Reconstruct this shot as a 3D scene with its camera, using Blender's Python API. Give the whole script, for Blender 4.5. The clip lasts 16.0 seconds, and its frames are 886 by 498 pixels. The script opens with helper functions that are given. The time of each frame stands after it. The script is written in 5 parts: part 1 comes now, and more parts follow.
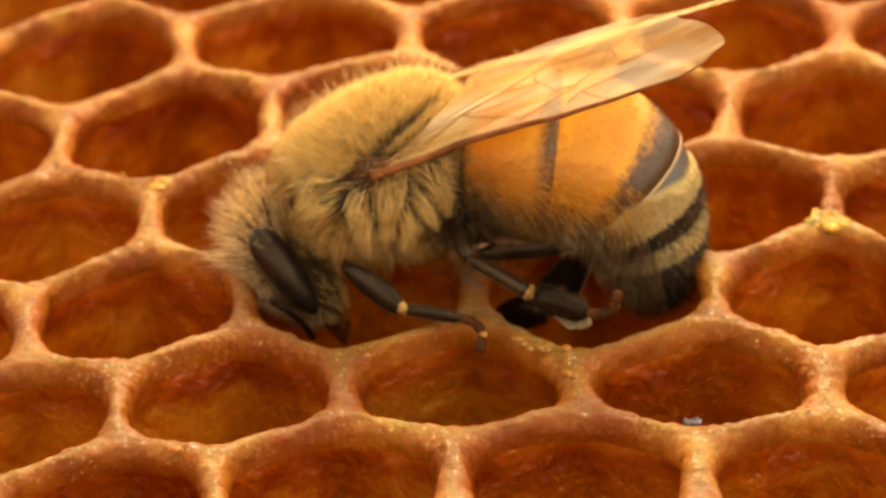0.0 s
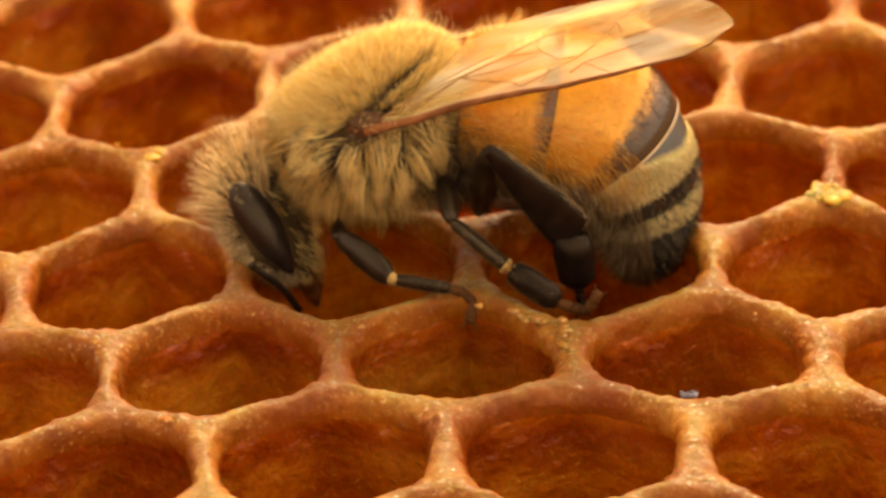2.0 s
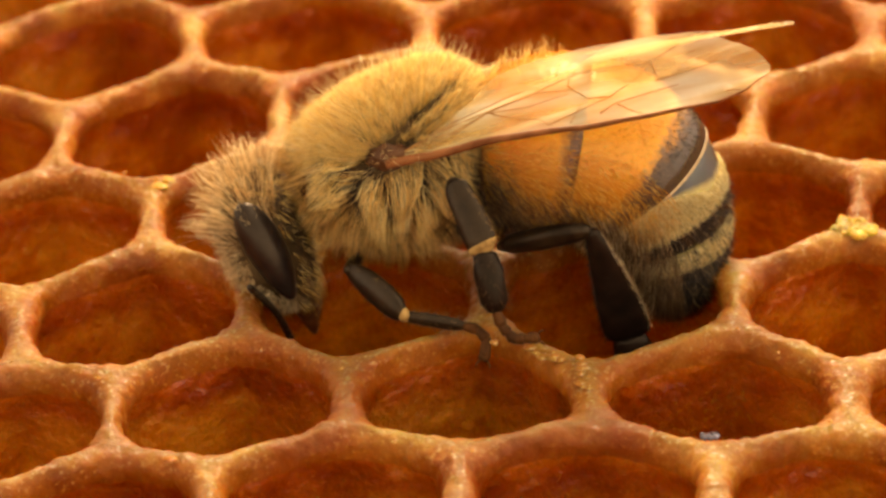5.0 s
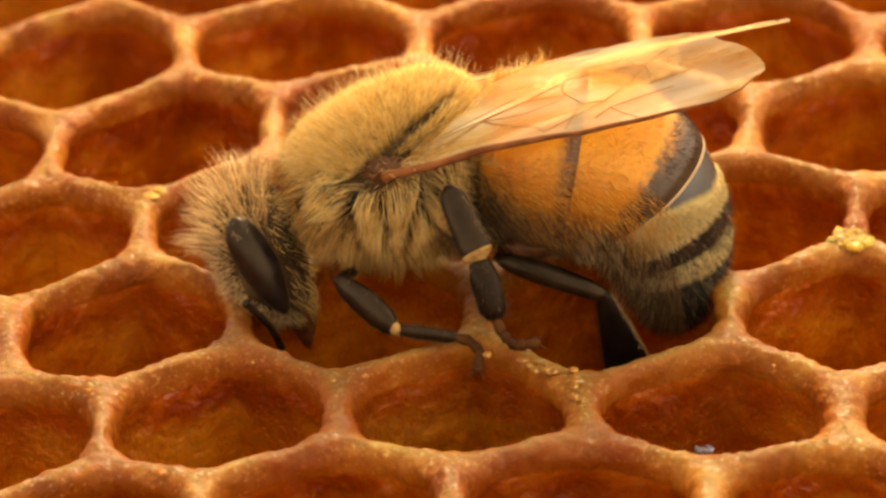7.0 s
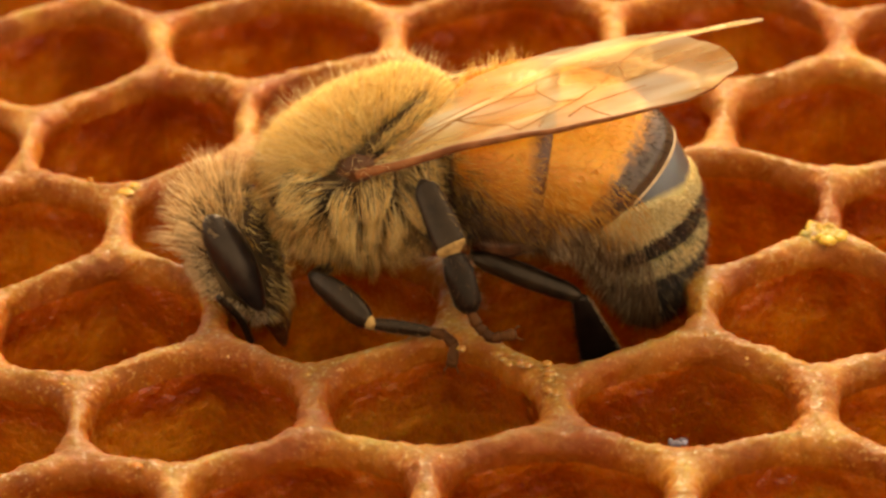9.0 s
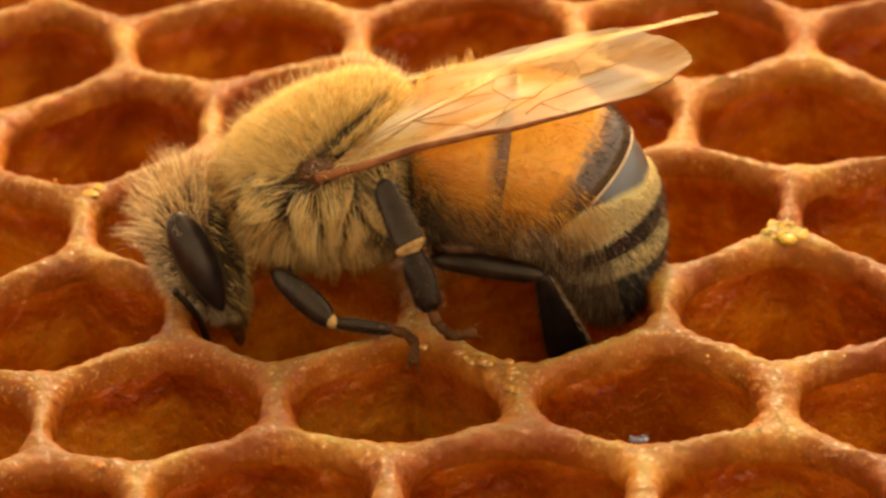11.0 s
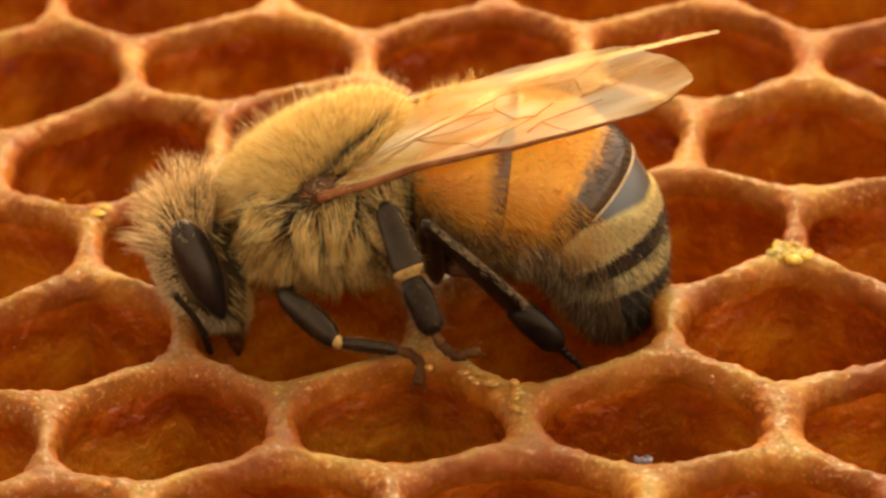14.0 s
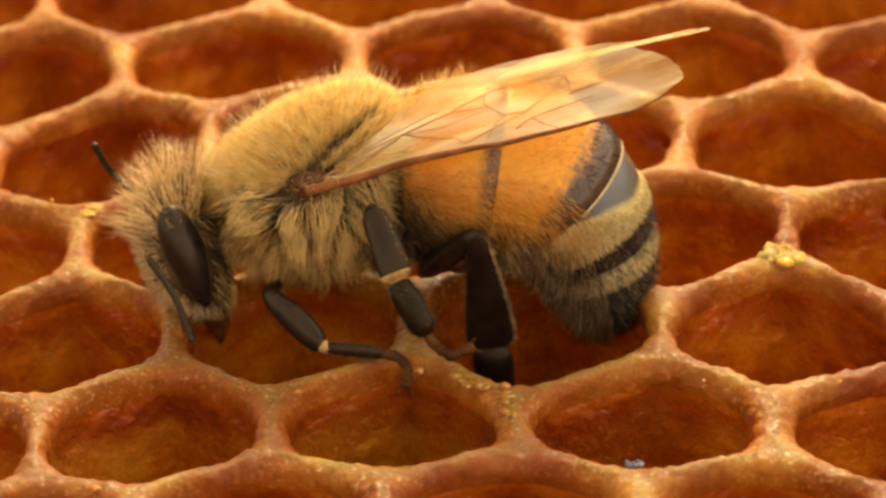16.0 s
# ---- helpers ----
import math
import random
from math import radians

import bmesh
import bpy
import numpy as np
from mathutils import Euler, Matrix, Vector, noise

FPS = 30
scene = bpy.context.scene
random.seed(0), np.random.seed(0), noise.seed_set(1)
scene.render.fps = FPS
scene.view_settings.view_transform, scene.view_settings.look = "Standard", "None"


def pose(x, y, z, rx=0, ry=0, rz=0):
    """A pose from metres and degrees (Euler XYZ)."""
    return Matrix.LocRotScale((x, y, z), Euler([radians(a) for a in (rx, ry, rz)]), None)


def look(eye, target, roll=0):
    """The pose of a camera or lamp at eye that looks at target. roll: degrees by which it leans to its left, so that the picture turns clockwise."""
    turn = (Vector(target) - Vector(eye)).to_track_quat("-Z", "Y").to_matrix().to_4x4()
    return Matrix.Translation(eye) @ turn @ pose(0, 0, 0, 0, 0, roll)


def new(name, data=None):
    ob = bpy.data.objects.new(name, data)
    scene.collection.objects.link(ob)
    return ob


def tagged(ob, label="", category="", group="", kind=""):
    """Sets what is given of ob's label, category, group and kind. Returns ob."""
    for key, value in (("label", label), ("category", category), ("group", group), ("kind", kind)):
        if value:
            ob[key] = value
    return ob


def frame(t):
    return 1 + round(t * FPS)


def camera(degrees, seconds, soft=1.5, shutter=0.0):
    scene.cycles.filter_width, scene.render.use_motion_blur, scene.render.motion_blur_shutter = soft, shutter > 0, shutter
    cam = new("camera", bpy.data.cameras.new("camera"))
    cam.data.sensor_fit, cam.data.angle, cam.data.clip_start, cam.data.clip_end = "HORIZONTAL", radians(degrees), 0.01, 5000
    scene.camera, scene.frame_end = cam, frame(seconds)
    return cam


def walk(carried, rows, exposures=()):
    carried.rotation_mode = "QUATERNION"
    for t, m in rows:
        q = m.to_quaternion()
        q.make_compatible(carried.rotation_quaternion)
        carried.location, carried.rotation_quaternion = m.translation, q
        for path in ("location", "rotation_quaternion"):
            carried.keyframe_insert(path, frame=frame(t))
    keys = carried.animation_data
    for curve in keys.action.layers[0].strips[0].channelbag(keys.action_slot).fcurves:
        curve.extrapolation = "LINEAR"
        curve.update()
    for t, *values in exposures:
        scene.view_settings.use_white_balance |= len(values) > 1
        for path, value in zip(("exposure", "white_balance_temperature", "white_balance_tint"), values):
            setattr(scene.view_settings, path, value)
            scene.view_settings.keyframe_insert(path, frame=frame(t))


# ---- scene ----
MM = 0.001


# ================================================================ camera
cam = camera(12.0, 16.0, soft=2.8, shutter=0.5)
cam.data.dof.use_dof = True
cam.data.dof.focus_distance, cam.data.dof.aperture_fstop = 0.0898, 185.0
walk(cam, [(t, pose(x * MM, y * MM, z * MM, a, b, c)) for t, x, y, z, a, b, c in [
        (0, 13.433, -79.066, 46.816, 61.248, 2.994, 2.603),
        (0.5, 13.469, -78.949, 46.599, 61.191, 2.943, 2.609),
        (1, 13.746, -78.792, 46.238, 61.218, 2.992, 2.76),
        (1.5, 13.934, -78.598, 46.024, 61.19, 2.972, 2.926),
        (2, 14.081, -78.356, 45.805, 61.198, 2.992, 3.043),
        (2.5, 14.19, -78.055, 45.667, 61.201, 3.014, 3.154),
        (3, 14.182, -77.556, 45.519, 61.2, 3, 3.237),
        (3.5, 14.143, -77.061, 45.421, 61.204, 2.93, 3.337),
        (4, 14.053, -76.596, 45.309, 61.233, 2.926, 3.364),
        (6.5, 14.189, -75.165, 44.687, 61.49, 2.805, 3.621),
        (7, 14.16, -75.093, 44.766, 61.426, 2.78, 3.501),
        (7.5, 14.334, -74.886, 44.94, 61.248, 2.841, 3.502),
        (8, 13.981, -75.206, 44.625, 61.492, 2.692, 3.236),
        (8.5, 14.395, -75.403, 44.425, 61.642, 2.801, 3.383),
        (9, 14.205, -75.473, 44.702, 61.483, 2.736, 3.144),
        (11.5, 14.708, -76.073, 44.601, 61.713, 2.778, 2.824),
        (12, 14.763, -76.127, 44.58, 61.763, 2.765, 2.834),
        (12.5, 15.316, -76.112, 44.764, 61.697, 2.935, 3.138),
        (13, 14.776, -76.571, 44.141, 62.237, 2.833, 2.833),
        (13.5, 14.942, -76.299, 44.431, 62.06, 2.898, 2.979),
        (14, 14.884, -76.02, 44.738, 61.88, 2.842, 3.048),
        (14.5, 14.122, -75.795, 45.059, 61.695, 2.578, 2.705),
        (15, 14.312, -75.638, 44.988, 61.722, 2.621, 2.827),
        (15.5, 14.611, -75.507, 45.186, 61.561, 2.671, 2.942),
        (16, 14.77, -75.585, 45.053, 61.606, 2.633, 2.944)]],
     [(0, 1.30, 9400, 17), (6, 1.29, 9400, 17), (9, 1.21, 9600, 18), (12, 1.20, 9400, 17), (14, 1.20, 9000, 15), (16, 1.22, 8500, 13)])

# ================================================================ light
world = bpy.data.worlds.new("sky")
scene.world = world
world.use_nodes = True
wn = world.node_tree.nodes
sky = wn.new("ShaderNodeTexSky")
sky.sky_type = "NISHITA"
sky.sun_disc = False
sky.sun_elevation, sky.sun_rotation = radians(66), radians(95)
veil = wn.new("ShaderNodeHueSaturation")  # thin white cloud takes the blue out of the sky
veil.inputs["Saturation"].default_value = 0.1
world.node_tree.links.new(sky.outputs["Color"], veil.inputs["Color"])
world.node_tree.links.new(veil.outputs["Color"], wn["Background"].inputs["Color"])
wn["Background"].inputs["Strength"].default_value = 0.145

# one soft unseen lamp, added above and beyond the bee where a source is assumed
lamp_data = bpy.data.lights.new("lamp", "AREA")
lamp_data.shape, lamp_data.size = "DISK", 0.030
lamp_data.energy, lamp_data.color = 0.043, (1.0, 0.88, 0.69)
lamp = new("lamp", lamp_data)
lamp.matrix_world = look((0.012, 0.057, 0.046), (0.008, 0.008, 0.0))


# ================================================================ materials
def material(name):
    m = bpy.data.materials.new(name)
    m.use_nodes = True
    return m, m.node_tree.nodes, m.node_tree.links, m.node_tree.nodes["Principled BSDF"]


def noise_node(nodes, links, scale, detail=4.0, rough=0.55, space="Object"):
    co = nodes.new("ShaderNodeTexCoord")
    n = nodes.new("ShaderNodeTexNoise")
    n.inputs["Scale"].default_value = scale
    n.inputs["Detail"].default_value = detail
    n.inputs["Roughness"].default_value = rough
    links.new(co.outputs[space], n.inputs["Vector"])
    return n


def ramp(nodes, links, source, stops):
    r = nodes.new("ShaderNodeValToRGB")
    while len(r.color_ramp.elements) < len(stops):
        r.color_ramp.elements.new(0.5)
    for el, (p, c) in zip(r.color_ramp.elements, stops):
        el.position, el.color = p, (*c, 1)
    links.new(source, r.inputs["Fac"])
    return r


def mixed(nodes, links, fac, a, b, blend="MIX"):
    m = nodes.new("ShaderNodeMix")
    m.data_type, m.blend_type = "RGBA", blend
    for value, slot in ((fac, 0), (a, 6), (b, 7)):
        if isinstance(value, (int, float)):
            m.inputs[slot].default_value = value
        elif isinstance(value, tuple):
            m.inputs[slot].default_value = (*value, 1)
        else:
            links.new(value, m.inputs[slot])
    return m.outputs[2]


def bump(nodes, links, height, strength, distance, target):
    b = nodes.new("ShaderNodeBump")
    b.inputs["Strength"].default_value, b.inputs["Distance"].default_value = strength, distance
    links.new(height, b.inputs["Height"])
    links.new(b.outputs["Normal"], target)


def wax(name, low, mid, high, rough, sss, speck, relief, zones=None, streak=None, thin=0.0):
    """Beeswax: blotches of three tones, fine grain, pale crystalline specks with painted sparkle, and a wrinkled skin.
    zones: tints that paint glow and shade from the crest of a wall down, by the UV (v on the rim, u below it), with a
    ragged border."""
    m, nodes, links, p = material(name)
    big = noise_node(nodes, links, 430, 6, 0.62)
    fine = noise_node(nodes, links, 7500, 5, 0.7)
    spread = 0.14
    if streak:
        # smears that run round the cell
        where = nodes.new("ShaderNodeTexCoord")
        flat = nodes.new("ShaderNodeMapping")
        flat.inputs["Scale"].default_value = (1.0, 1.0, streak)
        links.new(where.outputs["Object"], flat.inputs["Vector"])
        links.new(flat.outputs["Vector"], big.inputs["Vector"])
        big.inputs["Scale"].default_value, big.inputs["Roughness"].default_value = 360, 0.66
        spread = 0.095
    tone = ramp(nodes, links, big.outputs["Fac"], [(0.5 - spread, low), (0.5, mid), (0.5 + spread, high)])
    grain = ramp(nodes, links, fine.outputs["Fac"], [(0.3, (0.76, 0.74, 0.7)), (0.7, (1.12, 1.12, 1.1))])
    c = mixed(nodes, links, 1.0, tone.outputs["Color"], grain.outputs["Color"], "MULTIPLY")
    # pale crystal specks, with sparkle painted into their colour
    dots = noise_node(nodes, links, 9000, 3, 0.6)
    dot_mask = ramp(nodes, links, dots.outputs["Fac"], [(0.56, (0, 0, 0)), (0.70, (0.85, 0.85, 0.85))])
    c = mixed(nodes, links, dot_mask.outputs["Color"], c, speck)
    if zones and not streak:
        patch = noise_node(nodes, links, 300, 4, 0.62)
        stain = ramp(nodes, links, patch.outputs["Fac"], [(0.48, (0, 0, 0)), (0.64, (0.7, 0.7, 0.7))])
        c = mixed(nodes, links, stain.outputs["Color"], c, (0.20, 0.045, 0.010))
    # light and shade by depth are multiplied into the colour
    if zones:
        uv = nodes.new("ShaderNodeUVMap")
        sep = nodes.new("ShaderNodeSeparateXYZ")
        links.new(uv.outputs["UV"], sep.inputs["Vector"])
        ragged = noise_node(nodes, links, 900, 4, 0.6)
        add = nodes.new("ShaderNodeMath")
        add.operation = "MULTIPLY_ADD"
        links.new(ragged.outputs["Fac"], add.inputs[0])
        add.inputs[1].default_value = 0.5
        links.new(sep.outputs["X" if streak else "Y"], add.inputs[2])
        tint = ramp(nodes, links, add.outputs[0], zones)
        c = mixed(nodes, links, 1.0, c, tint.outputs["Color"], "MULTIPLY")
    links.new(c, p.inputs["Base Color"])
    # crystals glint where the grain is dense
    glint = nodes.new("ShaderNodeMapRange")
    links.new(dots.outputs["Fac"], glint.inputs["Value"])
    glint.inputs["From Min"].default_value, glint.inputs["From Max"].default_value = 0.5, 0.72
    glint.inputs["To Min"].default_value, glint.inputs["To Max"].default_value = rough, 0.13
    links.new(glint.outputs["Result"], p.inputs["Roughness"])
    p.inputs["Specular IOR Level"].default_value = 0.45 if streak else 0.14
    p.inputs["Coat Weight"].default_value, p.inputs["Coat Roughness"].default_value = 0.05 if streak else 0.0, 0.2
    p.inputs["Subsurface Weight"].default_value = sss
    p.inputs["Subsurface Radius"].default_value = (1.0, 0.3, 0.06)
    p.inputs["Subsurface Scale"].default_value = 0.6 * MM
    # wrinkles run round the cell: the noise is squeezed along z
    co = nodes.new("ShaderNodeTexCoord")
    squeeze = nodes.new("ShaderNodeMapping")
    squeeze.inputs["Scale"].default_value = (1.0, 1.0, 1.15)
    links.new(co.outputs["Object"], squeeze.inputs["Vector"])
    lump = nodes.new("ShaderNodeTexNoise")
    lump.inputs["Scale"].default_value, lump.inputs["Detail"].default_value, lump.inputs["Roughness"].default_value = 950, 4, 0.55
    links.new(squeeze.outputs["Vector"], lump.inputs["Vector"])
    pebble = noise_node(nodes, links, 2700, 3, 0.6)
    both = nodes.new("ShaderNodeMath")
    both.operation = "MULTIPLY_ADD"
    links.new(pebble.outputs["Fac"], both.inputs[0])
    both.inputs[1].default_value = 1.0 if streak else 0.5
    links.new(lump.outputs["Fac"], both.inputs[2])
    bump(nodes, links, both.outputs[0], relief, 0.16 * MM, p.inputs["Normal"])
    # the thin walls let some light through from the next cell
    through_light = nodes.new("ShaderNodeBsdfTranslucent")
    links.new(c, through_light.inputs["Color"])
    blend = nodes.new("ShaderNodeMixShader")
    blend.inputs[0].default_value = thin
    links.new(p.outputs[0], blend.inputs[1])
    links.new(through_light.outputs[0], blend.inputs[2])
    links.new(blend.outputs[0], nodes["Material Output"].inputs["Surface"])
    return m


# fresh pale wax on the crest; below it painted orange glow, a ragged ring of dark red shade, and a brightened foot on
# the brown old lining
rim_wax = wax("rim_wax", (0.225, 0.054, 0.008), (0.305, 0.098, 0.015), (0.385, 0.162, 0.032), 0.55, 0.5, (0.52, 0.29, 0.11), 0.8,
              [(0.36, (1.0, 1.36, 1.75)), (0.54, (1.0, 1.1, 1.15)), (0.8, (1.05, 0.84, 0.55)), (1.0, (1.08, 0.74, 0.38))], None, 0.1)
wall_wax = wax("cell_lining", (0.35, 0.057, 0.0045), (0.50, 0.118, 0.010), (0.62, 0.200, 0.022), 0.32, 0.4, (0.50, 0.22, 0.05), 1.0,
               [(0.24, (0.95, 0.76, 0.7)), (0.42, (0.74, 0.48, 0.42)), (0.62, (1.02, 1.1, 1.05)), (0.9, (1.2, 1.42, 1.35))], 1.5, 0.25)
yellow_wax = wax("yellow_wax", (0.40, 0.165, 0.018), (0.49, 0.23, 0.03), (0.59, 0.33, 0.06), 0.45, 0.6, (0.66, 0.46, 0.17), 0.5)
pale_wax = wax("pale_wax", (0.15, 0.095, 0.048), (0.20, 0.135, 0.075), (0.26, 0.185, 0.11), 0.35, 0.5, (0.42, 0.34, 0.22), 0.3)
crumb_wax = wax("crumb_wax", (0.28, 0.09, 0.014), (0.36, 0.14, 0.028), (0.46, 0.22, 0.06), 0.45, 0.5, (0.7, 0.5, 0.25), 0.6)
grey_wax = wax("grey_mould", (0.05, 0.04, 0.05), (0.09, 0.075, 0.09), (0.13, 0.115, 0.14), 0.6, 0.0, (0.28, 0.26, 0.31), 0.8)


def hair_material(name, stops, rough=0.55):
    """Bristles whose tone differs from one hair to the next."""
    m, nodes, links, p = material(name)
    geo = nodes.new("ShaderNodeNewGeometry")
    r = ramp(nodes, links, geo.outputs["Random Per Island"], stops)
    links.new(r.outputs["Color"], p.inputs["Base Color"])
    p.inputs["Roughness"].default_value = rough
    p.inputs["Specular IOR Level"].default_value = 0.35
    glow = nodes.new("ShaderNodeBsdfTranslucent")
    links.new(r.outputs["Color"], glow.inputs["Color"])
    both = nodes.new("ShaderNodeMixShader")
    both.inputs[0].default_value = 0.5
    links.new(p.outputs[0], both.inputs[1])
    links.new(glow.outputs[0], both.inputs[2])
    links.new(both.outputs[0], nodes["Material Output"].inputs["Surface"])
    return m


fur_gold = hair_material("golden_fur", [(0.0, (0.22, 0.10, 0.02)), (0.08, (0.6, 0.3, 0.05)), (0.22, (0.95, 0.66, 0.20)), (1.0, (0.98, 0.83, 0.40))])
# copies of the gold: side fur darkened for shade, fan locks brightened for light
fur_side = hair_material("shaded_gold_fur", [(0.0, (0.10, 0.05, 0.015)), (0.2, (0.4, 0.22, 0.05)), (0.4, (0.86, 0.55, 0.16)), (1.0, (0.97, 0.74, 0.31))])
fur_fan = hair_material("lit_golden_locks", [(0.0, (0.4, 0.2, 0.05)), (0.08, (0.95, 0.64, 0.2)), (1.0, (0.995, 0.88, 0.45))])
fur_head = hair_material("head_fur", [(0.0, (0.15, 0.08, 0.03)), (0.14, (0.45, 0.26, 0.10)), (0.32, (0.84, 0.6, 0.29)), (1.0, (0.95, 0.78, 0.47))])
fur_guard = hair_material("pale_guard_hair", [(0.0, (0.75, 0.5, 0.2)), (1.0, (0.99, 0.84, 0.48))])
fur_pale = hair_material("pale_band_hair", [(0.0, (0.65, 0.5, 0.2)), (0.5, (0.92, 0.76, 0.37)), (1.0, (0.97, 0.88, 0.54))])
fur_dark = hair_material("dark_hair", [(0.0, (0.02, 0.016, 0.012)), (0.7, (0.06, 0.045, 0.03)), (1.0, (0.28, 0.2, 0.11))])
fur_orange = hair_material("orange_fuzz", [(0.0, (0.62, 0.23, 0.02)), (0.6, (0.92, 0.48, 0.07)), (1.0, (0.97, 0.74, 0.24))])
fur_brown = hair_material("brown_hair", [(0.0, (0.08, 0.04, 0.015)), (0.6, (0.24, 0.125, 0.05)), (1.0, (0.55, 0.35, 0.16))])


def chitin(name, c1, c2, rough=0.32, scale=2500, relief=0.25, gloss=0.34):
    """Horny skin: two tones in small blotches and fine pits."""
    m, nodes, links, p = material(name)
    n = noise_node(nodes, links, scale, 4)
    r = ramp(nodes, links, n.outputs["Fac"], [(0.35, c1), (0.68, c2)])
    links.new(r.outputs["Color"], p.inputs["Base Color"])
    p.inputs["Roughness"].default_value = rough
    p.inputs["Specular IOR Level"].default_value = gloss
    p.inputs["Specular Tint"].default_value = (1.0, 0.72, 0.45, 1)
    f = noise_node(nodes, links, 14000, 3)
    bump(nodes, links, f.outputs["Fac"], relief, 0.02 * MM, p.inputs["Normal"])
    return m


dark_chitin = chitin("dark_chitin", (0.005, 0.003, 0.002), (0.015, 0.008, 0.005), 0.33, relief=0.12, gloss=0.2)
leg_chitin = chitin("leg_chitin", (0.006, 0.0035, 0.002), (0.024, 0.013, 0.006), 0.36, relief=0.3, gloss=0.36)
brown_chitin = chitin("brown_chitin", (0.045, 0.016, 0.007), (0.12, 0.045, 0.018), 0.35)
toe_brown = chitin("toe_brown", (0.035, 0.012, 0.004), (0.10, 0.034, 0.009), 0.5, gloss=0.12)
pale_joint = chitin("pale_joint", (0.16, 0.075, 0.02), (0.42, 0.24, 0.075), 0.55, 4500)
horn_edge = chitin("horn_edge", (0.42, 0.27, 0.13), (0.62, 0.44, 0.25), 0.25, gloss=0.5)
skin_under_fur = chitin("skin_under_fur", (0.035, 0.02, 0.008), (0.085, 0.05, 0.02), 0.7, gloss=0.12)
eye_black = chitin("eye_black", (0.008, 0.005, 0.004), (0.017, 0.011, 0.008), 0.30, 3500, 0.3, 0.34)
mouth_brown = chitin("mouth_brown", (0.07, 0.022, 0.007), (0.18, 0.062, 0.02), 0.4)


def tergite_material(name, stops, wobble=0.06, rough=0.4, fade=None, skew=0.0, low=0.70, ragged=2600):
    """A plate of the abdomen: bands across it by the UV's v, with an uneven border."""
    m, nodes, links, p = material(name)
    uv = nodes.new("ShaderNodeUVMap")
    sep = nodes.new("ShaderNodeSeparateXYZ")
    links.new(uv.outputs["UV"], sep.inputs["Vector"])
    n = noise_node(nodes, links, ragged, 4)
    add = nodes.new("ShaderNodeMath")
    add.operation = "MULTIPLY_ADD"
    links.new(n.outputs["Fac"], add.inputs[0])
    add.inputs[1].default_value = wobble
    links.new(sep.outputs["Y"], add.inputs[2])
    if skew:
        # the bands creep forward down the flank
        past = nodes.new("ShaderNodeMath")
        past.operation = "SUBTRACT"
        links.new(sep.outputs["X"], past.inputs[0])
        past.inputs[1].default_value, past.use_clamp = 0.58, True
        creep = nodes.new("ShaderNodeMath")
        creep.operation = "MULTIPLY_ADD"
        links.new(past.outputs[0], creep.inputs[0])
        creep.inputs[1].default_value = skew
        links.new(sep.outputs["Y"], creep.inputs[2])
        links.new(creep.outputs[0], add.inputs[2])
    r = ramp(nodes, links, add.outputs[0], stops)
    bands = r.outputs["Color"]
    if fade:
        # the plate turns brown down the flank, with shade under the belly painted in
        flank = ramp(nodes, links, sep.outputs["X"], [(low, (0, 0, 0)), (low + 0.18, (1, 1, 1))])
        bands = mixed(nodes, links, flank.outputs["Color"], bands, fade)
    n2 = noise_node(nodes, links, 900, 3)
    r2 = ramp(nodes, links, n2.outputs["Fac"], [(0.3, (0.8, 0.78, 0.74)), (0.7, (1.08, 1.06, 1.02))])
    c = mixed(nodes, links, 1.0, bands, r2.outputs["Color"], "MULTIPLY")
    links.new(c, p.inputs["Base Color"])
    p.inputs["Roughness"].default_value = rough
    p.inputs["Specular IOR Level"].default_value = 0.4
    p.inputs["Subsurface Weight"].default_value = 0.4
    p.inputs["Subsurface Radius"].default_value = (1.0, 0.4, 0.1)
    p.inputs["Subsurface Scale"].default_value = 0.4 * MM
    f = noise_node(nodes, links, 9000, 3)
    bump(nodes, links, f.outputs["Fac"], 0.25, 0.02 * MM, p.inputs["Normal"])
    return m


AMBER, AMBER2, NIGHT, STRAW = (0.74, 0.205, 0.010), (0.90, 0.33, 0.024), (0.024, 0.018, 0.013), (0.5, 0.38, 0.16)
tergite_looks = [
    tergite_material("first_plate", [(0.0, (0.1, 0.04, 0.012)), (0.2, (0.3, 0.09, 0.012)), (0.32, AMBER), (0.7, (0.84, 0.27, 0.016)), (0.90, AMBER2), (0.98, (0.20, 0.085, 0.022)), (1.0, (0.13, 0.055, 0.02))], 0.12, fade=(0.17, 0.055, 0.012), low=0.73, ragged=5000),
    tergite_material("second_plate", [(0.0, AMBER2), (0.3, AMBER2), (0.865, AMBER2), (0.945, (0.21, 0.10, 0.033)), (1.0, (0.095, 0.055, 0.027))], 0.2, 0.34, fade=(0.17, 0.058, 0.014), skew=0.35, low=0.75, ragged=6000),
    tergite_material("third_plate", [(0.0, (0.08, 0.08, 0.08)), (0.47, (0.10, 0.098, 0.092)), (0.54, STRAW), (0.68, STRAW), (0.74, NIGHT), (1.0, NIGHT)], 0.08, 0.16, None, 1.3),
    tergite_material("fourth_plate", [(0.0, NIGHT), (0.18, NIGHT), (0.27, STRAW), (0.56, STRAW), (0.65, NIGHT), (1.0, NIGHT)], 0.1),
    tergite_material("fifth_plate", [(0.0, NIGHT), (0.5, (0.035, 0.026, 0.018)), (1.0, NIGHT)], 0.1),
    tergite_material("sixth_plate", [(0.0, NIGHT), (1.0, (0.03, 0.022, 0.016))]),
]


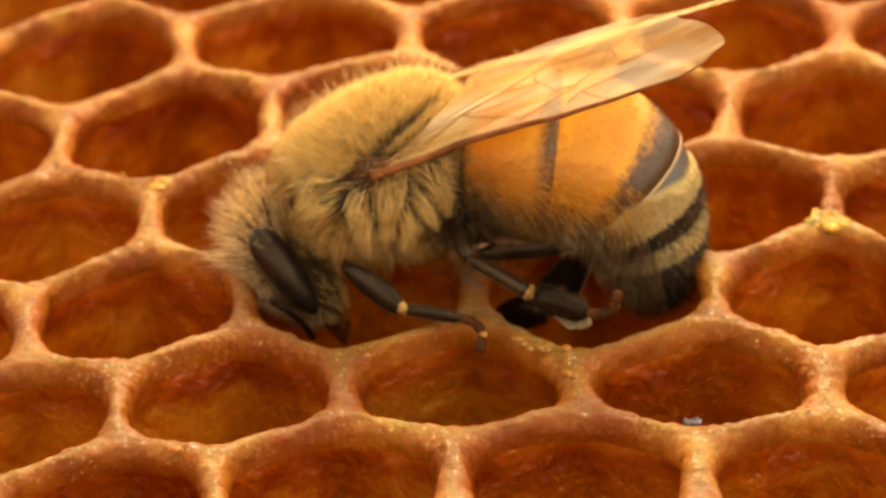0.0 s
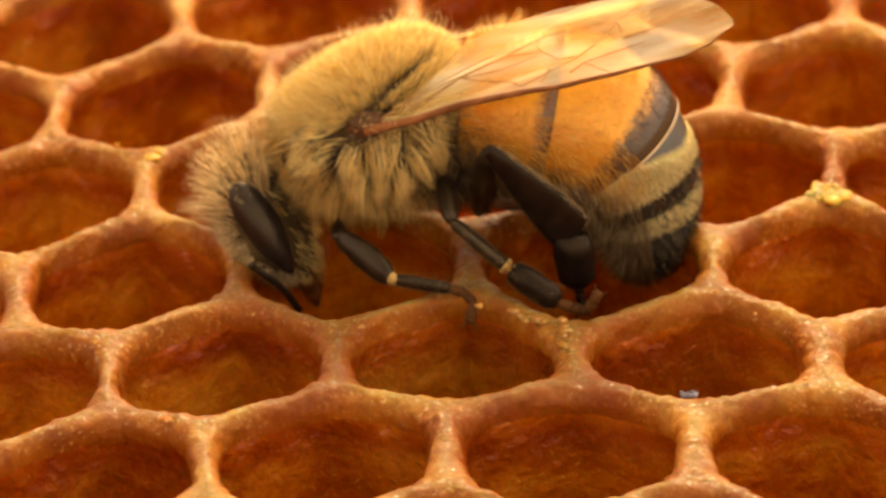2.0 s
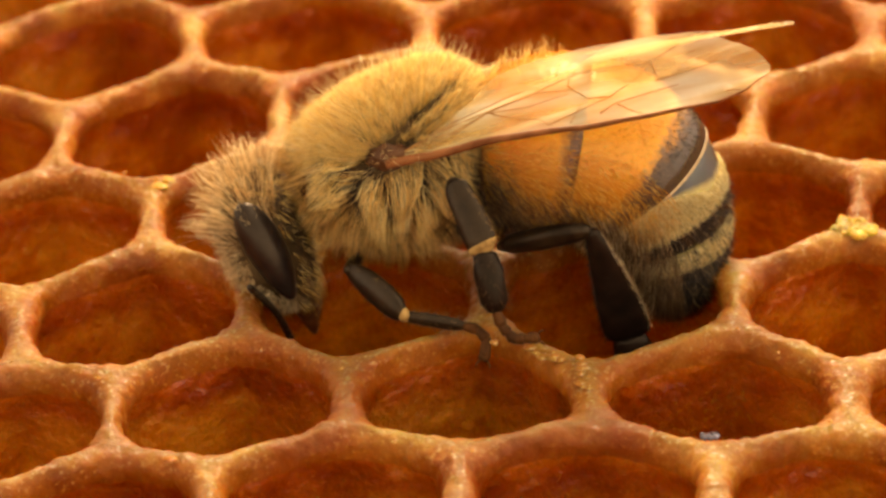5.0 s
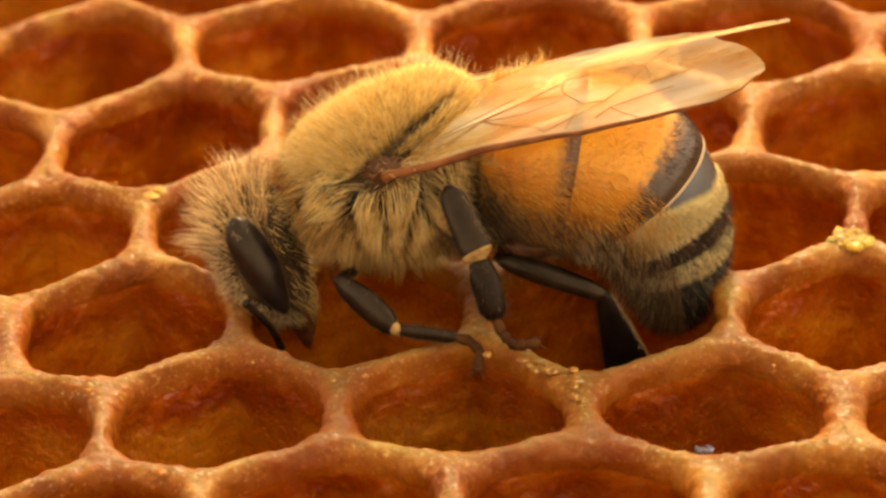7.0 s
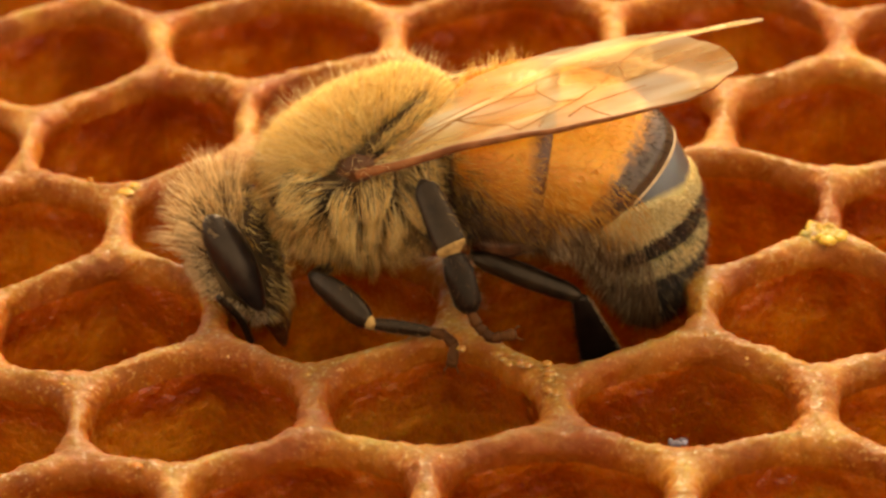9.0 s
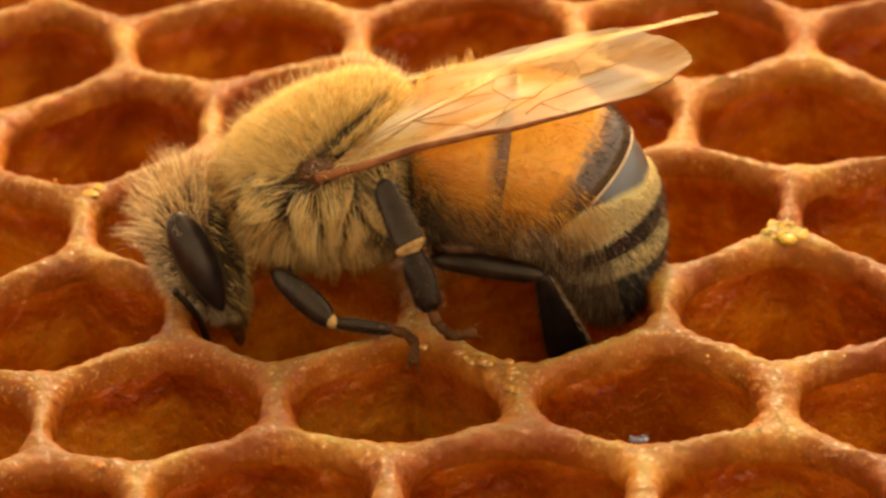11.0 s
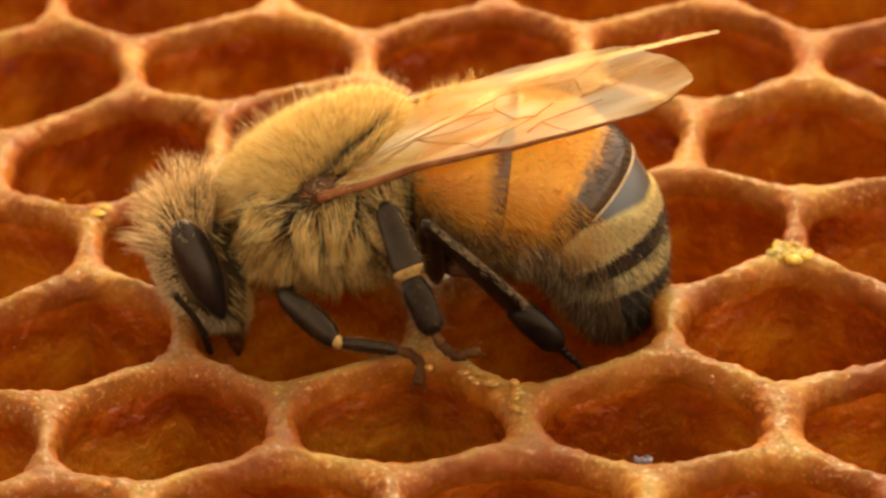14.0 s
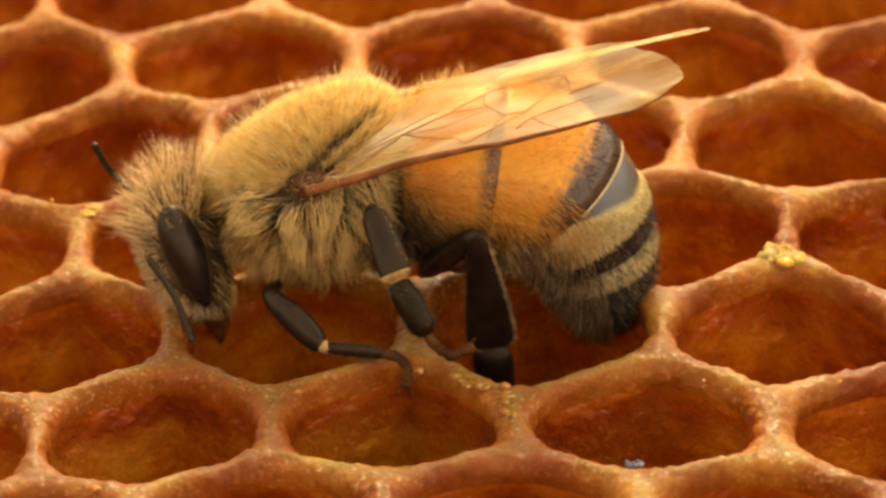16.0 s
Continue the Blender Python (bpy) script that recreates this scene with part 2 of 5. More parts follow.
def wing_material():
    """Thin horny film: partly clear, the rest a cream sheet that lets light through and has a sheen."""
    m, nodes, links, p = material("wing_film")
    out = nodes["Material Output"]
    clear = nodes.new("ShaderNodeBsdfTransparent")
    clear.inputs["Color"].default_value = (1.0, 0.93, 0.8, 1)
    sheet = nodes.new("ShaderNodeBsdfTranslucent")
    n = noise_node(nodes, links, 1500, 3)
    where = nodes.new("ShaderNodeTexCoord")
    along = nodes.new("ShaderNodeMapping")  # streaks along the wing
    along.inputs["Scale"].default_value = (0.16, 1.0, 1.0)
    links.new(where.outputs["Object"], along.inputs["Vector"])
    links.new(along.outputs["Vector"], n.inputs["Vector"])
    tone = ramp(nodes, links, n.outputs["Fac"], [(0.36, (0.86, 0.54, 0.17)), (0.5, (0.96, 0.74, 0.36)), (0.66, (0.99, 0.89, 0.60))])
    links.new(tone.outputs["Color"], sheet.inputs["Color"])
    links.new(tone.outputs["Color"], p.inputs["Base Color"])
    p.inputs["Roughness"].default_value = 0.25
    ripple = noise_node(nodes, links, 2200, 3)
    bump(nodes, links, ripple.outputs["Fac"], 0.5, 0.09 * MM, p.inputs["Normal"])
    a = nodes.new("ShaderNodeMixShader")
    a.inputs[0].default_value = 0.3
    links.new(p.outputs[0], a.inputs[1])
    links.new(sheet.outputs[0], a.inputs[2])
    b = nodes.new("ShaderNodeMixShader")
    dense = nodes.new("ShaderNodeMapRange")
    links.new(n.outputs["Fac"], dense.inputs["Value"])
    dense.inputs["From Min"].default_value, dense.inputs["From Max"].default_value = 0.35, 0.65
    dense.inputs["To Min"].default_value, dense.inputs["To Max"].default_value = 0.28, 0.44
    links.new(dense.outputs["Result"], b.inputs[0])
    links.new(clear.outputs[0], b.inputs[1])
    links.new(a.outputs[0], b.inputs[2])
    links.new(b.outputs[0], out.inputs["Surface"])
    return m


wing_film = wing_material()
costa_brown = chitin("costa_brown", (0.11, 0.030, 0.009), (0.25, 0.085, 0.028), 0.35, gloss=0.2)
vein_brown = chitin("vein_brown", (0.24, 0.11, 0.03), (0.42, 0.21, 0.065), 0.4)


# ================================================================ building helpers (numbers in millimetres)
def mesh_of(name, verts, faces, uvs=None, smooth=True):
    me = bpy.data.meshes.new(name)
    me.from_pydata([tuple(float(x) * MM for x in v) for v in verts], [], [tuple(int(i) for i in f) for f in faces])
    if uvs is not None:
        layer = me.uv_layers.new(name="UVMap")
        flat = np.array([uvs[loop.vertex_index] for loop in me.loops], dtype=np.float32)
        layer.data.foreach_set("uv", flat.ravel())
    if smooth:
        me.polygons.foreach_set("use_smooth", [True] * len(me.polygons))
    me.validate()
    me.update()
    return me


def part(name, me, mat, parent=None, label="", at=(0, 0, 0)):
    """One mesh object under a thing or a part; `at` is its origin in the parent's space."""
    ob = new(name, me)
    if mat is not None and not me.materials:
        me.materials.append(mat)
    ob.parent = parent
    ob.location = Vector(at) * MM
    return tagged(ob, label)


def loft(rings, cap_start=True, cap_end=True):
    """Vertices and faces of a skin over closed rings of equal count."""
    n = len(rings[0])
    verts = [tuple(p) for r in rings for p in r]
    faces = []
    for k in range(len(rings) - 1):
        for i in range(n):
            j = (i + 1) % n
            faces.append((k * n + i, k * n + j, (k + 1) * n + j, (k + 1) * n + i))
    if cap_start:
        faces.append(tuple(range(n - 1, -1, -1)))
    if cap_end:
        faces.append(tuple((len(rings) - 1) * n + i for i in range(n)))
    return verts, faces


def tube(profile, seg=16, twist=0.0):
    """A limb along +z from rows of (z, half width in x, half width in y, shift in x, shift in y)."""
    rings = []
    for z, rx, ry, sx, sy in profile:
        rings.append([(sx + rx * math.cos(2 * math.pi * i / seg + twist), sy + ry * math.sin(2 * math.pi * i / seg + twist), z) for i in range(seg)])
    return loft(rings)


def joined(*pieces):
    verts, faces = [], []
    for v, f in pieces:
        k = len(verts)
        verts += list(v)
        faces += [tuple(i + k for i in q) for q in f]
    return verts, faces


def placed(piece, m):
    v, f = piece
    return [tuple(m @ Vector(p)) for p in v], f


def ball(rx, ry, rz, seg=32, rings=20, lump=0.0, seed=0.0):
    verts, faces = [], []
    for k in range(rings + 1):
        a = math.pi * k / rings
        for i in range(seg):
            b = 2 * math.pi * i / seg
            d = Vector((math.sin(a) * math.cos(b), math.sin(a) * math.sin(b), math.cos(a)))
            g = 1 + lump * noise.noise(d * 2.2 + Vector((seed, seed, seed)))
            verts.append((d.x * rx * g, d.y * ry * g, d.z * rz * g))
    for k in range(rings):
        for i in range(seg):
            j = (i + 1) % seg
            faces.append((k * seg + i, (k + 1) * seg + i, (k + 1) * seg + j, k * seg + j))
    return verts, faces


def limb(a, b, face=(0, -1, 0)):
    """The pose of a limb that starts at a (mm), points its +z to b and turns its flat side to `face`."""
    a, b = Vector(a), Vector(b)
    z = (b - a).normalized()
    f = Vector(face)
    y = (f - z * f.dot(z)).normalized()
    x = y.cross(z)
    m = Matrix((x, y, z)).transposed().to_4x4()
    m.translation = a * MM
    return m


RNG = np.random.default_rng(7)


def unit(v):
    return v / np.maximum(np.linalg.norm(v, axis=-1, keepdims=True), 1e-9)


def fur_mesh(name, roots, ways, lengths, width, droop, clump=0.0, locks=0, pull=0.5):
    """Tapered three-sided hairs: at each root one hair along its way, drooping towards `droop`."""
    n = len(roots)
    ways = unit(ways)
    if clump:
        # locks: hairs lean towards shared, smoothly varying directions
        lean = np.array([noise.noise_vector(Vector(p) * 1.7) for p in roots])
        ways = unit(ways + clump * lean)
    droop = np.broadcast_to(np.asarray(droop, float), ways.shape)
    side = unit(np.cross(ways, RNG.normal(size=(n, 3))))
    other = np.cross(ways, side)
    L = lengths[:, None]
    curl = 0.12 * RNG.normal(size=(n, 1)) * side
    mid = roots + ways * L * 0.5 + droop * L * 0.08
    tip = roots + ways * L * 0.95 + (droop * 0.34 + curl) * L
    if locks:
        # neighbouring hairs meet at the tip of their lock
        heads = RNG.choice(n, max(1, int(n / locks)), replace=False)
        nearest = np.concatenate([((roots[k:k + 500, None] - roots[heads][None]) ** 2).sum(-1).argmin(1) for k in range(0, n, 500)])
        tip += pull * (tip[heads][nearest] - tip)
        mid += 0.42 * pull * (mid[heads][nearest] - mid)
    verts = np.empty((n, 7, 3))
    for i in range(3):
        a = 2 * math.pi * i / 3
        off = (side * math.cos(a) + other * math.sin(a)) * (width * RNG.uniform(0.7, 1.25, (n, 1)))
        verts[:, i] = roots + off
        verts[:, 3 + i] = mid + off * 0.72
    verts[:, 6] = tip
    base = (np.arange(n) * 7)[:, None]
    quads = np.concatenate([base + np.array([[i, (i + 1) % 3, 3 + (i + 1) % 3, 3 + i]]) for i in range(3)])
    tris = np.concatenate([base + np.array([[3 + i, 3 + (i + 1) % 3, 6]]) for i in range(3)])
    me = bpy.data.meshes.new(name)
    me.vertices.add(n * 7)
    me.vertices.foreach_set("co", (verts.reshape(-1) * MM).astype(np.float32))
    loops = np.concatenate([quads.ravel(), tris.ravel()])
    me.loops.add(len(loops))
    me.loops.foreach_set("vertex_index", loops.astype(np.int32))
    sizes = np.concatenate([np.full(len(quads), 4), np.full(len(tris), 3)])
    me.polygons.add(len(sizes))
    me.polygons.foreach_set("loop_start", np.concatenate([[0], np.cumsum(sizes)[:-1]]).astype(np.int32))
    me.polygons.foreach_set("use_smooth", np.ones(len(sizes), dtype=bool))
    me.update(calc_edges=True)
    me.validate()
    return me


def sphere_points(n):
    return unit(RNG.normal(size=(n, 3)))


# ================================================================ honeycomb
# corners that stand off the even grid, in mm
NUDGES = {
    (0.5, -1, 1): (-0.16, 0.16), (0.5, -1, -1): (0.14, 0), (1.5, -1, 1): (0.01, 0.32), (2.5, -1, 1): (0.17, 0.12),
    (0, 0, -1): (0.14, -0.05), (1, 0, 1): (-0.03, -0.24), (2, 0, 1): (-0.08, -0.57), (3, 0, 1): (0.06, -0.25),
    (-0.5, 1, -1): (0.32, -0.39), (2.5, 1, 1): (0.3, -0.42), (2.5, 1, -1): (0.06, -0.24),
    (3, 2, 1): (0.14, 0.26), (3, 2, -1): (-0.2, 0.15),
    (-0.5, 3, -1): (-0.04, -0.23), (0.5, 3, 1): (-0.21, 0.66), (0.5, 3, -1): (-0.17, 0.05), (2.5, 3, 1): (0.34, 0.15), (2.5, 3, -1): (-0.12, -0.23),
    (0, 4, 1): (-0.25, 0.15), (1, 4, 1): (0.15, -0.16), (1, 4, -1): (0.17, 0.09), (3, 4, 1): (0.02, -0.23), (3, 4, -1): (-0.29, 0.41),
    (0.5, 5, -1): (0.26, -0.04), (1.5, 5, -1): (0.17, -0.41),
}


# walls made thicker or thinner to fit the camera's view, half the difference in mm
WALLS = {(1, 0): 0.06, (2, 0): 0.06, (3, 0): 0.13, (0, 0): -0.05, (-0.5, 1): 0.06, (1.5, -1): 0.12, (2.5, -1): 0.04, (3, 2): -0.05, (3, 4): 0.04}


def node(i, j, s):
    """Corner of the comb: the near (s = -1) or far (s = 1) end of wall i in row j, in mm."""
    u, v = i - 1.5, j - 2
    q, w = max(-2.6, min(2.6, u)), max(-3.5, min(3.5, v))
    x = 7.958 + 5.38 * u + 0.139 * v + 0.066 * q * q + 0.107 * q * w + 0.022 * w * w + -0.081 * s
    y = 8.938 + 0.022 * u + 4.372 * v + -0.239 * q * q + -0.054 * q * w + 0.061 * w * w + 1.349 * s
    dx, dy = NUDGES.get((i, j, s), (0, 0))
    if (i, j, s) not in NUDGES:
        r = noise.noise_vector(Vector((i * 3.1, j * 2.7, s * 5.3)))
        dx, dy = 0.06 * r.x, 0.1 * r.y
    return Vector((x + dx, y + dy, 0))


def comb_height(x, y):
    """The comb's slightly wavy face."""
    return 0.10 * noise.noise(Vector((x * 0.16, y * 0.16, 3.0))) + 0.06 * noise.noise(Vector((x * 0.9, y * 0.9, 9.0)))


def cell_rings(corners, seg, profile, more):
    """Rings of one cell: at each step of the profile (inset from the wall's middle, depth, roundness)."""
    c = sum(corners, Vector()) / 6
    edges = []
    for k in range(6):
        a, b = corners[k], corners[(k + 1) % 6]
        d = (b - a).normalized()
        nrm = Vector((-d.y, d.x, 0))
        if nrm.dot(c - a) < 0:
            nrm = -nrm
        edges.append((a, nrm))
    N = np.array([(n.x, n.y) for _, n in edges])
    A0 = np.array([n.dot(c - a) for a, n in edges])
    angles = []
    for k in range(6):
        a, b = corners[k] - c, corners[(k + 1) % 6] - c
        for i in range(seg // 6):
            p = a.lerp(b, i / (seg // 6))
            angles.append(math.atan2(p.y, p.x))
    U = np.stack([np.cos(angles), np.sin(angles)], 1)
    slope = U @ N.T
    rings = []
    for inset, depth, soft in profile:
        lo, hi = np.zeros(len(U)), np.full(len(U), 6.0)
        for _ in range(34):
            mid = (lo + hi) / 2
            d = A0[None] + mid[:, None] * slope - more[None] * min(1.0, inset / 0.3)
            if soft < 0.02:
                g = d.min(1)
            else:
                g = -soft * np.log(np.exp(-np.clip(d / soft, -40, 40)).sum(1)) + soft * 0.15
            lo, hi = np.where(g > inset, mid, lo), np.where(g > inset, hi, mid)
        rings.append(np.stack([c.x + U[:, 0] * lo, c.y + U[:, 1] * lo, np.full(len(U), -depth)], 1))
    return c, rings


RIM = [(0.0, 0.0, 0.0), (0.06, 0.003, 0.06), (0.12, 0.014, 0.14), (0.176, 0.042, 0.22), (0.222, 0.095, 0.30), (0.256, 0.18, 0.37), (0.279, 0.30, 0.39), (0.293, 0.45, 0.37), (0.30, 0.6, 0.33)]
SHAFT = [(0.30, 0.6, 0.30), (0.302, 0.8, 0.19), (0.304, 1.05, 0.11), (0.305, 1.4, 0.07), (0.305, 1.75, 0.05), (0.305, 2.15, 0.04), (0.305, 2.6, 0.03), (0.305, 3.2, 0.03), (0.305, 4.4, 0.03), (0.305, 6.5, 0.03), (0.305, 8.6, 0.03)]


def build_cell(comb, i, j, seg):
    corners = [node(i, j, -1), node(i + 0.5, j - 1, 1), node(i + 1, j, -1), node(i + 1, j, 1), node(i + 0.5, j + 1, -1), node(i, j, 1)]
    c, rings = cell_rings(corners, seg, RIM + SHAFT[1:], np.array([0, 0, WALLS.get((i + 1, j), 0), 0, 0, WALLS.get((i, j), 0)]))
    out = []
    for r, (inset, depth, _) in zip(rings, RIM + SHAFT[1:]):
        row = []
        for x, y, z in r:
            rough = 0.0 if inset == 0 else min(1.0, inset / 0.2)
            p = Vector((x, y, z))
            n1 = noise.noise_vector(p * 1.1 + Vector((2, 7, 1)))
            n2 = noise.noise_vector(p * 4.2)
            out_way = Vector((c.x - x, c.y - y, 0)).normalized()
            n3 = noise.noise_vector(p * 9.5)
            push = rough * (0.11 * n1.x + 0.07 * n2.x + 0.018 * n3.x) * (1.0 if depth < 1.0 else 0.55)
            row.append((x + out_way.x * push, y + out_way.y * push, z + comb_height(x, y) * max(0.0, 1 - depth / 3) + (0.055 * n2.z + 0.05 * n1.z + 0.014 * n3.z) * max(0.0, 1 - depth / 2)))
        out.append(row)
    k = len(RIM)
    n = len(out[0])
    v, f = loft(out, False, False)
    uv = [(0 if q // n < k else min(1.0, (SHAFT[q // n - k + 1][1] - 0.6) / 2.6), min(q // n, k - 1) / (k - 1) * 0.75) for q in range(len(v))]
    tip = len(v)
    v.append((c.x, c.y, -9.6))
    uv.append((1, 0.75))
    last = (len(out) - 1) * n
    upper = len(f) * (k - 1) // (len(out) - 1)
    f += [(last + q, last + (q + 1) % n, tip) for q in range(n)]
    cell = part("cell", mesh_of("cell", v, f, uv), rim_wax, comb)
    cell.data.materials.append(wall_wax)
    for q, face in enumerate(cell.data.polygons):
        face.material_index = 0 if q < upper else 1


honeycomb = tagged(new("honeycomb"), "orange-brown beeswax honeycomb with open, empty six-sided cells", "honeycomb", kind="structure")
for j in range(-4, 10):
    for k in range(-5, 8):
        i = k + (0.5 if j % 2 else 0.0)
        near = -1.2 <= i <= 3.7 and -2 <= j <= 6
        build_cell(honeycomb, i, j, 210 if near else 60)

# ================================================================ bee
BEE_AT = (5.953, 6.0, 0.0)
bee = new("honey_bee")
tagged(bee, "furry golden honey bee with banded amber abdomen, standing over a cell", "bee")
bee.location = Vector(BEE_AT) * MM

# thorax
TH = Vector((0.02, 0.0, 2.62))
THR = np.array([2.12, 1.85, 1.70])


def humped(p):
    """The back rises from the neck to a hump over the wing roots."""
    p = np.array(p, float)
    p[:, 2] += np.clip(p[:, 2] / 1.1, 0, 1) * np.interp(p[:, 0], (-2.1, -1.2, -0.3, 0.3, 0.8, 1.6, 2.1), (-0.62, -0.5, -0.34, -0.1, 0.1, 0.28, 0.25))
    return p


tv, tf = ball(*THR, 40, 24, 0.04)
thorax = part("thorax", mesh_of("thorax", humped(tv), tf), skin_under_fur, bee, at=TH)
GROOVE = unit(np.concatenate([np.linspace(a, b, 14) for a, b in (((-0.5, -0.87, 0.06), (-0.42, -0.89, 0.16)), ((-0.42, -0.89, 0.16), (0.1, -0.77, 0.64)), ((0.1, -0.77, 0.64), (0.6, -0.24, 0.76)))]))
WING_ROOT = unit(np.array([0.02, -0.86, 0.30]))


def off_groove(d):
    return np.sqrt(((d[:, None] - GROOVE[None]) ** 2).sum(-1)).min(1)


def bare(d):
    """The hairless brown patch round the wing root and the dark groove above it."""
    x, z = d[:, 0] - 0.0, d[:, 2] - 0.36
    a, c = x * 0.86 + z * 0.5, -x * 0.5 + z * 0.86
    return (d[:, 1] < 0) & (((d[:, 1] < -0.3) & ((a / 0.28) ** 2 + (c / 0.125) ** 2 < 1)) | (off_groove(d) < 0.072 - 0.04 * np.clip(d[:, 0], 0, 0.6)))


def fanned(d):
    """Where the long locks fan out below the wing root."""
    q = d - WING_ROOT
    return (d[:, 1] < -0.15) & (q[:, 2] < -0.1 + 0.25 * np.abs(q[:, 0])) & (np.linalg.norm(q, axis=1) < 0.8)


def thorax_fur(count, lo, hi, mat, keep, lean, fan, name, label, locks, width=0.011, rough=0.16):
    d = sphere_points(count)
    d = d[keep(d)]
    roots = humped(d * (THR - 0.02))
    n = unit(d / THR)
    flow = d - WING_ROOT
    flow = unit(flow - n * (flow * n).sum(1, keepdims=True))
    near = np.clip(0.6 - d[:, 1:2], 0, 1)
    fan = fan * np.where(d[:, 2:3] > 0.3, 0.35, 1.0)
    ways = n + fan * near * flow + np.array(lean) + rough * RNG.normal(size=d.shape)
    part(name, fur_mesh(name, roots, ways, RNG.uniform(lo, hi, len(d)), width, (0, 0, -0.35), 0.3, locks, 0.34 if locks < 30 else 0.85), mat, thorax, label)


thorax_fur(60000, 0.32, 0.66, fur_gold, lambda d: ~bare(d) & (d[:, 2] > -0.9) & ((d[:, 2] > 0.12) | (RNG.random(len(d)) < 0.15)) & (~fanned(d) | (RNG.random(len(d)) < 0.06)), (-0.1, 0, 0.05), 0.75, "fur", "dense golden fur", 18, 0.0054, 0.22)
thorax_fur(7000, 0.6, 1.1, fur_side, lambda d: ~bare(d) & ~fanned(d) & (d[:, 2] < 0.2) & (d[:, 2] > -0.9) & (d[:, 1] < 0.2), (0.0, -0.1, -0.3), 1.15, "side_fur", "long shaggy golden side fur", 42, 0.007)
thorax_fur(2600, 0.65, 1.12, fur_guard, lambda d: (d[:, 2] > 0.1), (-0.1, 0, 0.2), 0.3, "guard_hair", "long pale guard hair", 0, 0.005, 0.26)
thorax_fur(8500, 0.7, 1.15, fur_fan, lambda d: ~bare(d) & fanned(d), (-0.08, -0.75, 0.15), 1.4, "fan_fur", "shaggy golden locks fanning below the wing", 64, 0.0105, 0.36)
# dark hair stands in for the shade in the gaps of the fur
thorax_fur(4200, 0.35, 0.72, fur_dark, lambda d: ~bare(d) & fanned(d), (0, 0, 0), 1.0, "gap_shade_fur", "dark hair painting the shade between the locks", 10, 0.008)
thorax_fur(2400, 0.3, 0.7, fur_dark, lambda d: ~bare(d) & (d[:, 2] < 0.2), (0, 0, 0), 0.8, "gap_shade_fur", "dark hair painting the shade under the gold", 10, 0.007)
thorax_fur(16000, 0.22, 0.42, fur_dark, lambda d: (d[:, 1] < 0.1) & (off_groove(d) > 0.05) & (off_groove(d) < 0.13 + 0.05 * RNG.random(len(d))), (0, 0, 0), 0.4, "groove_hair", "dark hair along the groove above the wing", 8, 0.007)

# the breast below, between the forelegs
BREAST = np.array([1.75, 1.5, 1.0])
breast = part("breast", mesh_of("breast", *ball(*BREAST, 36, 20, 0.05)), skin_under_fur, bee, at=(-0.25, 0, 1.5))
d = sphere_points(9000)
d = d[(d[:, 1] < 0.5) & (d[:, 2] < 0.35)]
part("breast_fur", fur_mesh("breast_fur", d * (BREAST - 0.02), unit(d / BREAST) + np.array((0, -0.1, -0.7)) + 0.18 * RNG.normal(size=d.shape), RNG.uniform(0.4, 0.85, len(d)), 0.0068, (0, 0, -0.3), 0.3, 28, 0.6), fur_side, breast, "golden breast fur")

# the hind part of the breast, where middle and hind legs join
HAUNCH = np.array([1.25, 1.45, 1.15])
haunch = part("haunch", mesh_of("haunch", *ball(*HAUNCH, 30, 18, 0.12, 3.0)), dark_chitin, bee, at=(1.65, 0, 1.75))
# this fur is kept brown to paint the shade beneath the body
d = sphere_points(3000)
d = d[(d[:, 1] < 0.4) & (d[:, 2] < 0.5)]
part("haunch_fur", fur_mesh("haunch_fur", d * (HAUNCH - 0.02), unit(d / HAUNCH) + np.array((0.1, -0.1, -0.6)) + 0.2 * RNG.normal(size=d.shape), RNG.uniform(0.25, 0.6, len(d)), 0.0075, (0, 0, -0.3), 0.3, 30, 0.6), fur_brown, haunch, "fur above the leg roots, toned brown for shade")
d = sphere_points(2500)
d = d[(d[:, 1] < 0.4) & (d[:, 2] < 0.2)]
part("haunch_fur", fur_mesh("haunch_fur", d * (HAUNCH - 0.02), unit(d / HAUNCH) + np.array((0.1, -0.1, -0.5)) + 0.2 * RNG.normal(size=d.shape), RNG.uniform(0.2, 0.45, len(d)), 0.0075, (0, 0, -0.3), 0.3, 20, 0.6), fur_dark, haunch, "dark hair at the leg roots")

part("tegula", mesh_of("tegula", *ball(0.52, 0.24, 0.3, 24, 14, 0.3)), brown_chitin, thorax, "glossy brown plate at the wing root", (-0.02, -1.66, 0.56))
part("collar", mesh_of("collar", *ball(0.5, 1.2, 0.9, 24, 14)), skin_under_fur, thorax, at=(-1.75, 0, -0.6))

# abdomen: a bent, tapering body in ringed plates
PET = Vector((2.08, 0.0, 2.47))
SPINE = [(1.55, 2.55, 0.55), (2.05, 2.55, 1.37), (2.75, 2.64, 1.76), (3.6, 2.64, 1.93), (4.5, 2.46, 1.91), (5.2, 2.05, 1.75), (5.68, 1.3, 1.58), (5.98, 0.48, 1.33), (6.13, -0.26, 1.05), (6.19, -0.9, 0.70), (6.2, -1.3, 0.24)]


